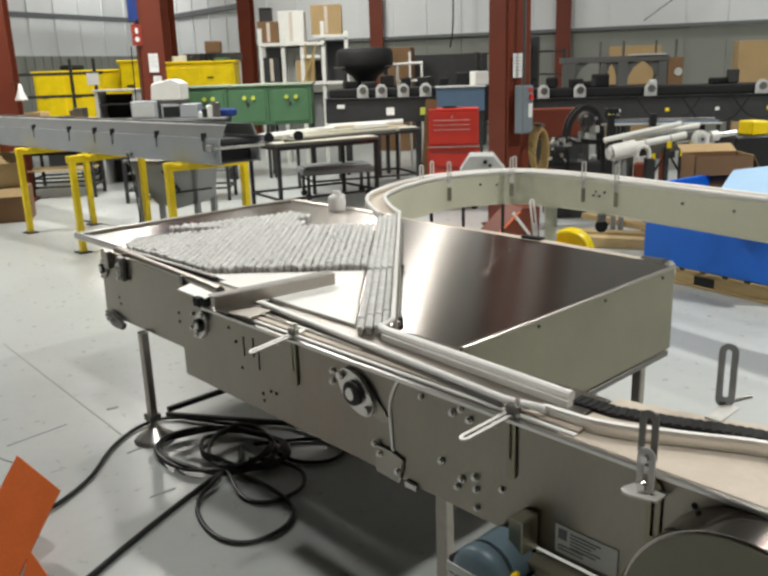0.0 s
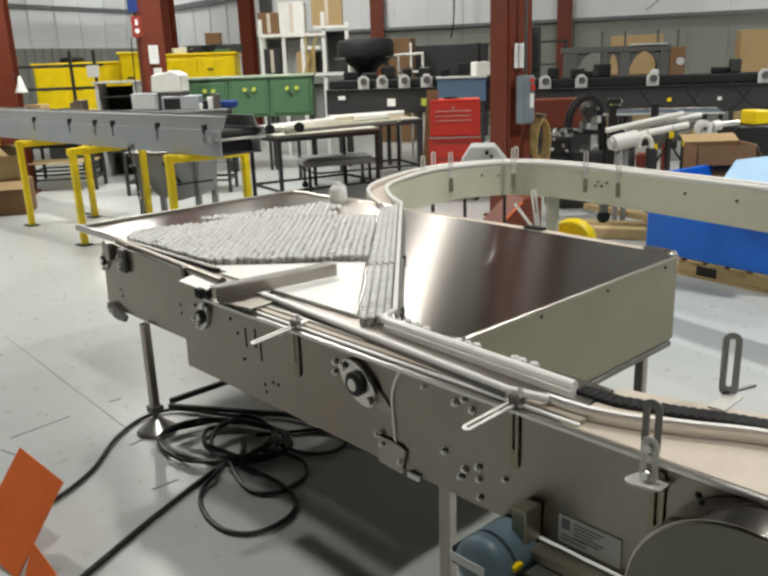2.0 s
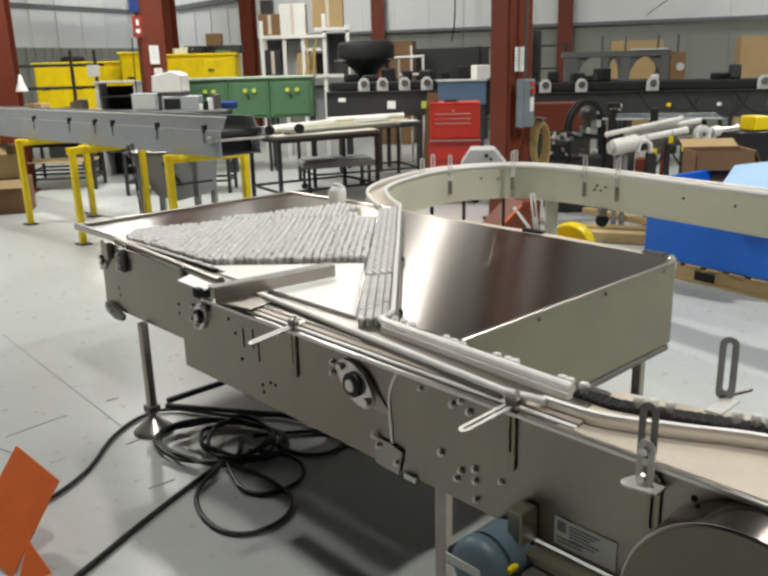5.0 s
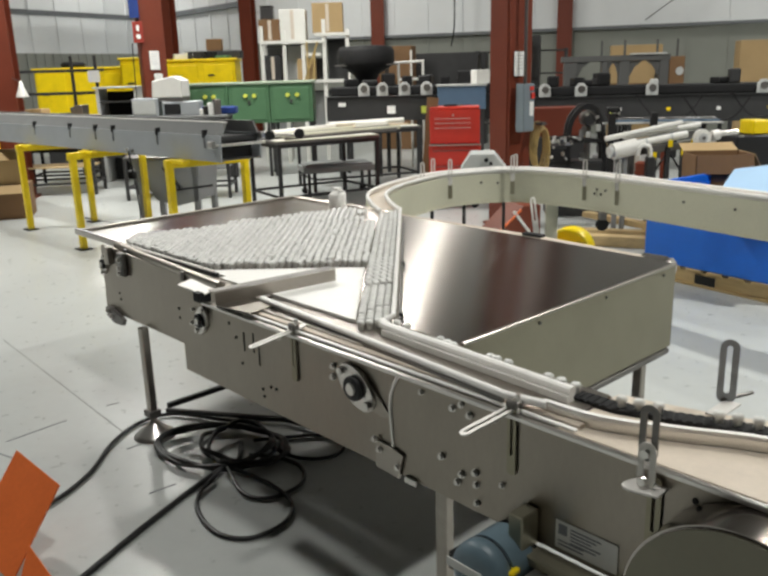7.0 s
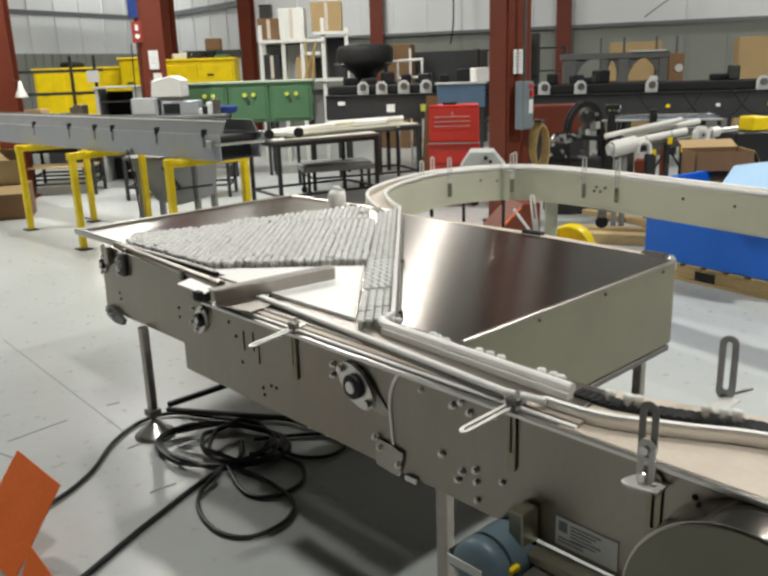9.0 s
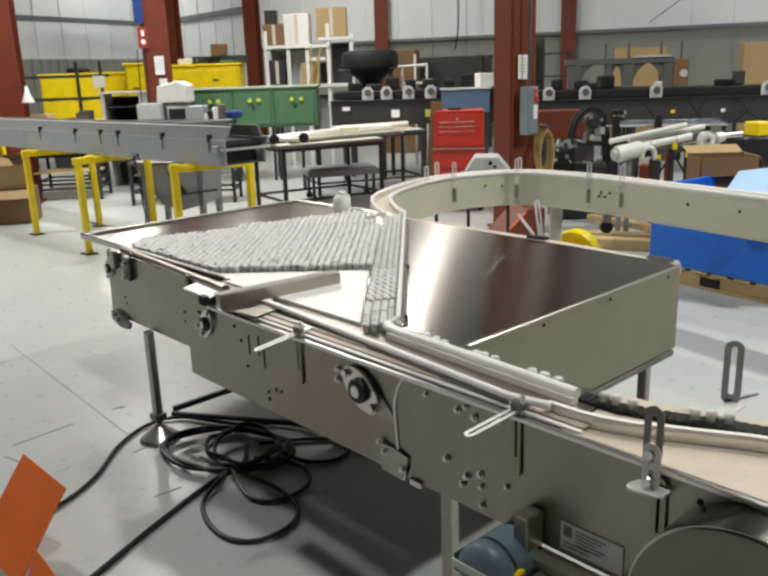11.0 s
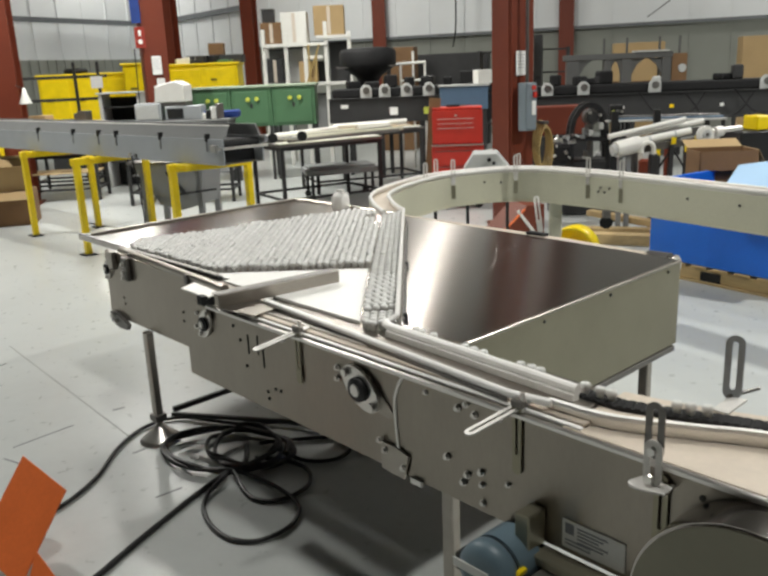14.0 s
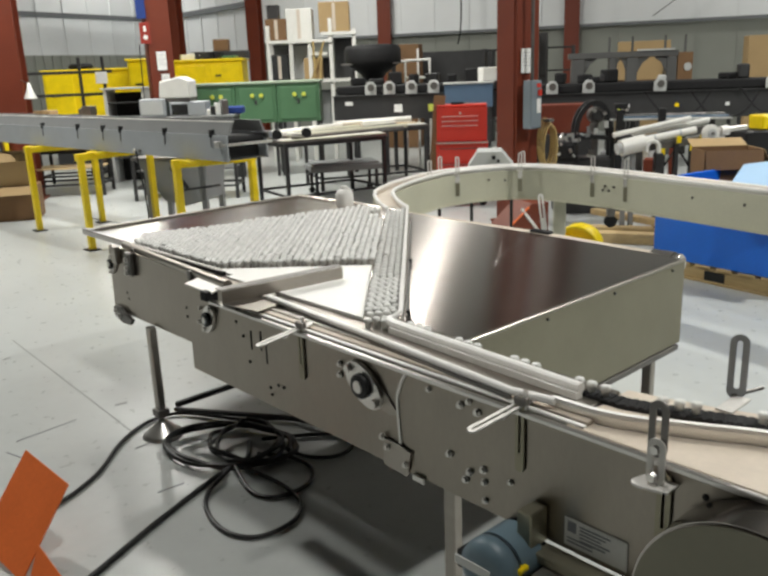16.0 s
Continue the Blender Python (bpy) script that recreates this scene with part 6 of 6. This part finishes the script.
# ---- grey plastic caps on the bed ----
PITCH, ROWGAP = 0.0300, 0.0296
CAP_PROFILE = [(0.0086, 0.0), (0.0090, 0.002), (0.0090, 0.017), (0.0128, 0.0195), (0.0132, 0.022), (0.0132, 0.027), (0.0108, 0.0318), (0.0055, 0.034), (0.0045, 0.032)]


def cap_mesh(name, spots, mat):
    """Many caps as one mesh, from plan positions."""
    base = lathe(CAP_PROFILE, 10)
    base.verts.index_update()
    vs = np.array([v.co[:] for v in base.verts])
    fs = [[v.index for v in f.verts] for f in base.faces]
    base.free()
    n = len(vs)
    verts, faces = [], []
    for i, (u, v, a) in enumerate(spots):
        c, s = math.cos(a), math.sin(a)
        r = vs @ np.array([[c, s, 0], [-s, c, 0], [0, 0, 1]]) + np.array([u, v, 0])
        verts.extend(map(tuple, r))
        faces.extend([[k + n * i for k in f] for f in fs])
    me = bpy.data.meshes.new(name)
    me.from_pydata(verts, [], faces)
    me.materials.append(mat)
    for p in me.polygons:
        p.use_smooth = len(p.vertices) == 4
    return me


rc = random.Random(21)


def in_main(p, q):
    u, v = pq(p, q)
    if v < 0.224 or q > 0.156 or p > -0.845 or q < -1.05:
        return False
    back = -1.76
    if q < -0.62:
        back = -1.76 + (-0.62 - q) * 0.55
    return p > back


def in_wedge(p, q):
    if q > -0.25 + 0.04 * math.sin(p * 30) or p > -1.772:
        return False
    lim = -2.18 + abs(q + 0.36) * 0.62 + 0.02 * math.sin(q * 23)
    return p > lim and q > -0.98 and pq(p, q)[0] > -2.22


def field(inside, holes=0.0, jitter=0.0024):
    out = []
    for k in range(-44, 2):
        q = 0.146 + ROWGAP * (k - 1)
        off = (k % 2) * PITCH / 2 + 0.004 * math.sin(k * 2.3)
        for i in range(-80, 2):
            p = off + i * PITCH - 0.008
            if inside(p, q) and rc.random() > holes:
                u, v = pq(p + rc.gauss(0, jitter), q + rc.gauss(0, jitter))
                out.append((u, v, rc.uniform(0, 6.3)))
    return out


main_field = tagged(new("cap_field", cap_mesh("cap_field", field(in_main, 0.012), PIECE)), "grey plastic caps standing tightly packed on the bed", "caps", "", "stuff")
main_field.matrix_basis = TABLE @ pose(0, 0, DECK + 0.001)
wedge_field = tagged(new("cap_wedge", cap_mesh("cap_wedge", field(in_wedge, 0.012, 0.002), PIECE)), "loose group of grey plastic caps sliding on the bed", "caps", "", "stuff")
wedge_field.matrix_basis = TABLE @ pose(0, 0, DECK + 0.001)

CAP = cap_mesh("cap", [(0, 0, 0)], PIECE)
LANES = [0.180 + 0.0270 * k for k in range(4)]
FLOW_START, STEP = 0.2, 0.52
SPEED = PITCH * 3 / (4 * STEP)
CHAIN_SPEED = 0.41
Z_CAP = DECK + 0.001
Z_CHAIN = 0.8575


def drift(p, s):
    """Where a cap in a lane stands after the lane has fed s metres; the rear of the lane moves less."""
    ramp0, ramp1 = -1.95, -0.75
    while s > 1e-6:
        ds = min(s, 0.01)
        g = min(1.0, max(0.0, (p - ramp0) / (ramp1 - ramp0)))
        p += g * ds
        s -= ds
    return p


def fed(t):
    return SPEED * max(0.0, t - FLOW_START)


chain_len = [0.0]
for a, b_ in zip(CHAIN, CHAIN[1:]):
    chain_len.append(chain_len[-1] + math.dist(a, b_))


def on_chain(s):
    s = max(0.0, min(s, chain_len[-1] - 0.001))
    for i in range(len(CHAIN) - 1):
        if s <= chain_len[i + 1]:
            f = (s - chain_len[i]) / (chain_len[i + 1] - chain_len[i])
            return CHAIN[i][0] + (CHAIN[i + 1][0] - CHAIN[i][0]) * f, CHAIN[i][1] + (CHAIN[i + 1][1] - CHAIN[i][1]) * f
    return CHAIN[-1]


def cap_tracks():
    """For each moving cap its rows of (seconds, u, v)."""
    starts = []
    for k, q in enumerate(LANES):
        p = -0.030 - (k * 0.25 % 1.0) * PITCH
        while p > -0.75:
            starts.append((p, q, k))
            p -= PITCH
        s = PITCH
        while p > -1.12:
            p -= PITCH * min(1.0, (p + 1.95) / 1.2) * 0.97
            starts.append((p, q + (0.004 if int(s / PITCH) % 2 else -0.004), k))
            s += PITCH
        p -= PITCH
        while p > -1.97 - 0.03 * k:
            starts.append((p, q, k))
            p -= PITCH * (1.0 if rc.random() > 0.06 else 1.5)
    order = sorted(range(len(starts)), key=lambda i: -starts[i][0])
    rank = {i: n for n, i in enumerate(order)}
    tracks = []
    for i, (p0, q, k) in enumerate(starts):
        n = rank[i]
        release = 0.50 + STEP * (n // 3) + 0.090 * (n % 3)
        rows = []
        leaves = release < 15.9
        t = 0.0
        while t < (release - 0.45 if leaves else 16.01):
            p = min(drift(p0, fed(t)), -0.022 - 0.001 * (n % 3))
            rows.append((t, *pq(p, q)))
            t += 0.8
        if leaves:
            if not rows:
                rows.append((0.0, *pq(p0, q)))
            te = release - 0.3
            if te > rows[-1][0] + 0.1:
                rows.append((te, *pq(min(drift(p0, fed(te)), -0.02), q)))
            rows.append((release, *on_chain(0.16)))
            end = chain_len[-1] - 0.05 - n * PITCH
            knots = [c for c in chain_len if 0.2 < c < end] + [end]
            for c in knots:
                tt = release + (c - 0.16) / CHAIN_SPEED
                if tt > 16.0:
                    rows.append((16.0, *on_chain(0.16 + CHAIN_SPEED * (16.0 - release))))
                    break
                rows.append((tt, *on_chain(c)))
            if rows[-1][0] < 15.95:
                rows.append((16.0, rows[-1][1], rows[-1][2]))
        elif rows[-1][0] < 15.99:
            rows.append((16.0, *pq(min(drift(p0, fed(16.0)), -0.022), q)))
        tracks.append(rows)
    return tracks


def motions():
    for rows in cap_tracks():
        ob = tagged(new("cap", CAP), "small grey plastic cap in the feeding lane", "cap", "moving caps")
        walk(ob, [(t, TABLE @ pose(u, v, Z_CAP if u < 0.05 else Z_CHAIN)) for t, u, v in rows])
    rows = []
    for t in (0.0, 1.0, 2.0, 3.0, 4.5, 6.0, 8.0, 11.0, 16.0):
        s = 0.36 * (1 - math.exp(-t / 3.2))
        rows.append((t, TABLE @ pose(*pq(0.0, s), Z_CAP)))
    walk(wedge_field, rows)
    walk(main_field, [(t, TABLE @ pose(*pq(0.0, 0.0002 * t), Z_CAP)) for t in (0.0, 8.0, 16.0)])


motions()
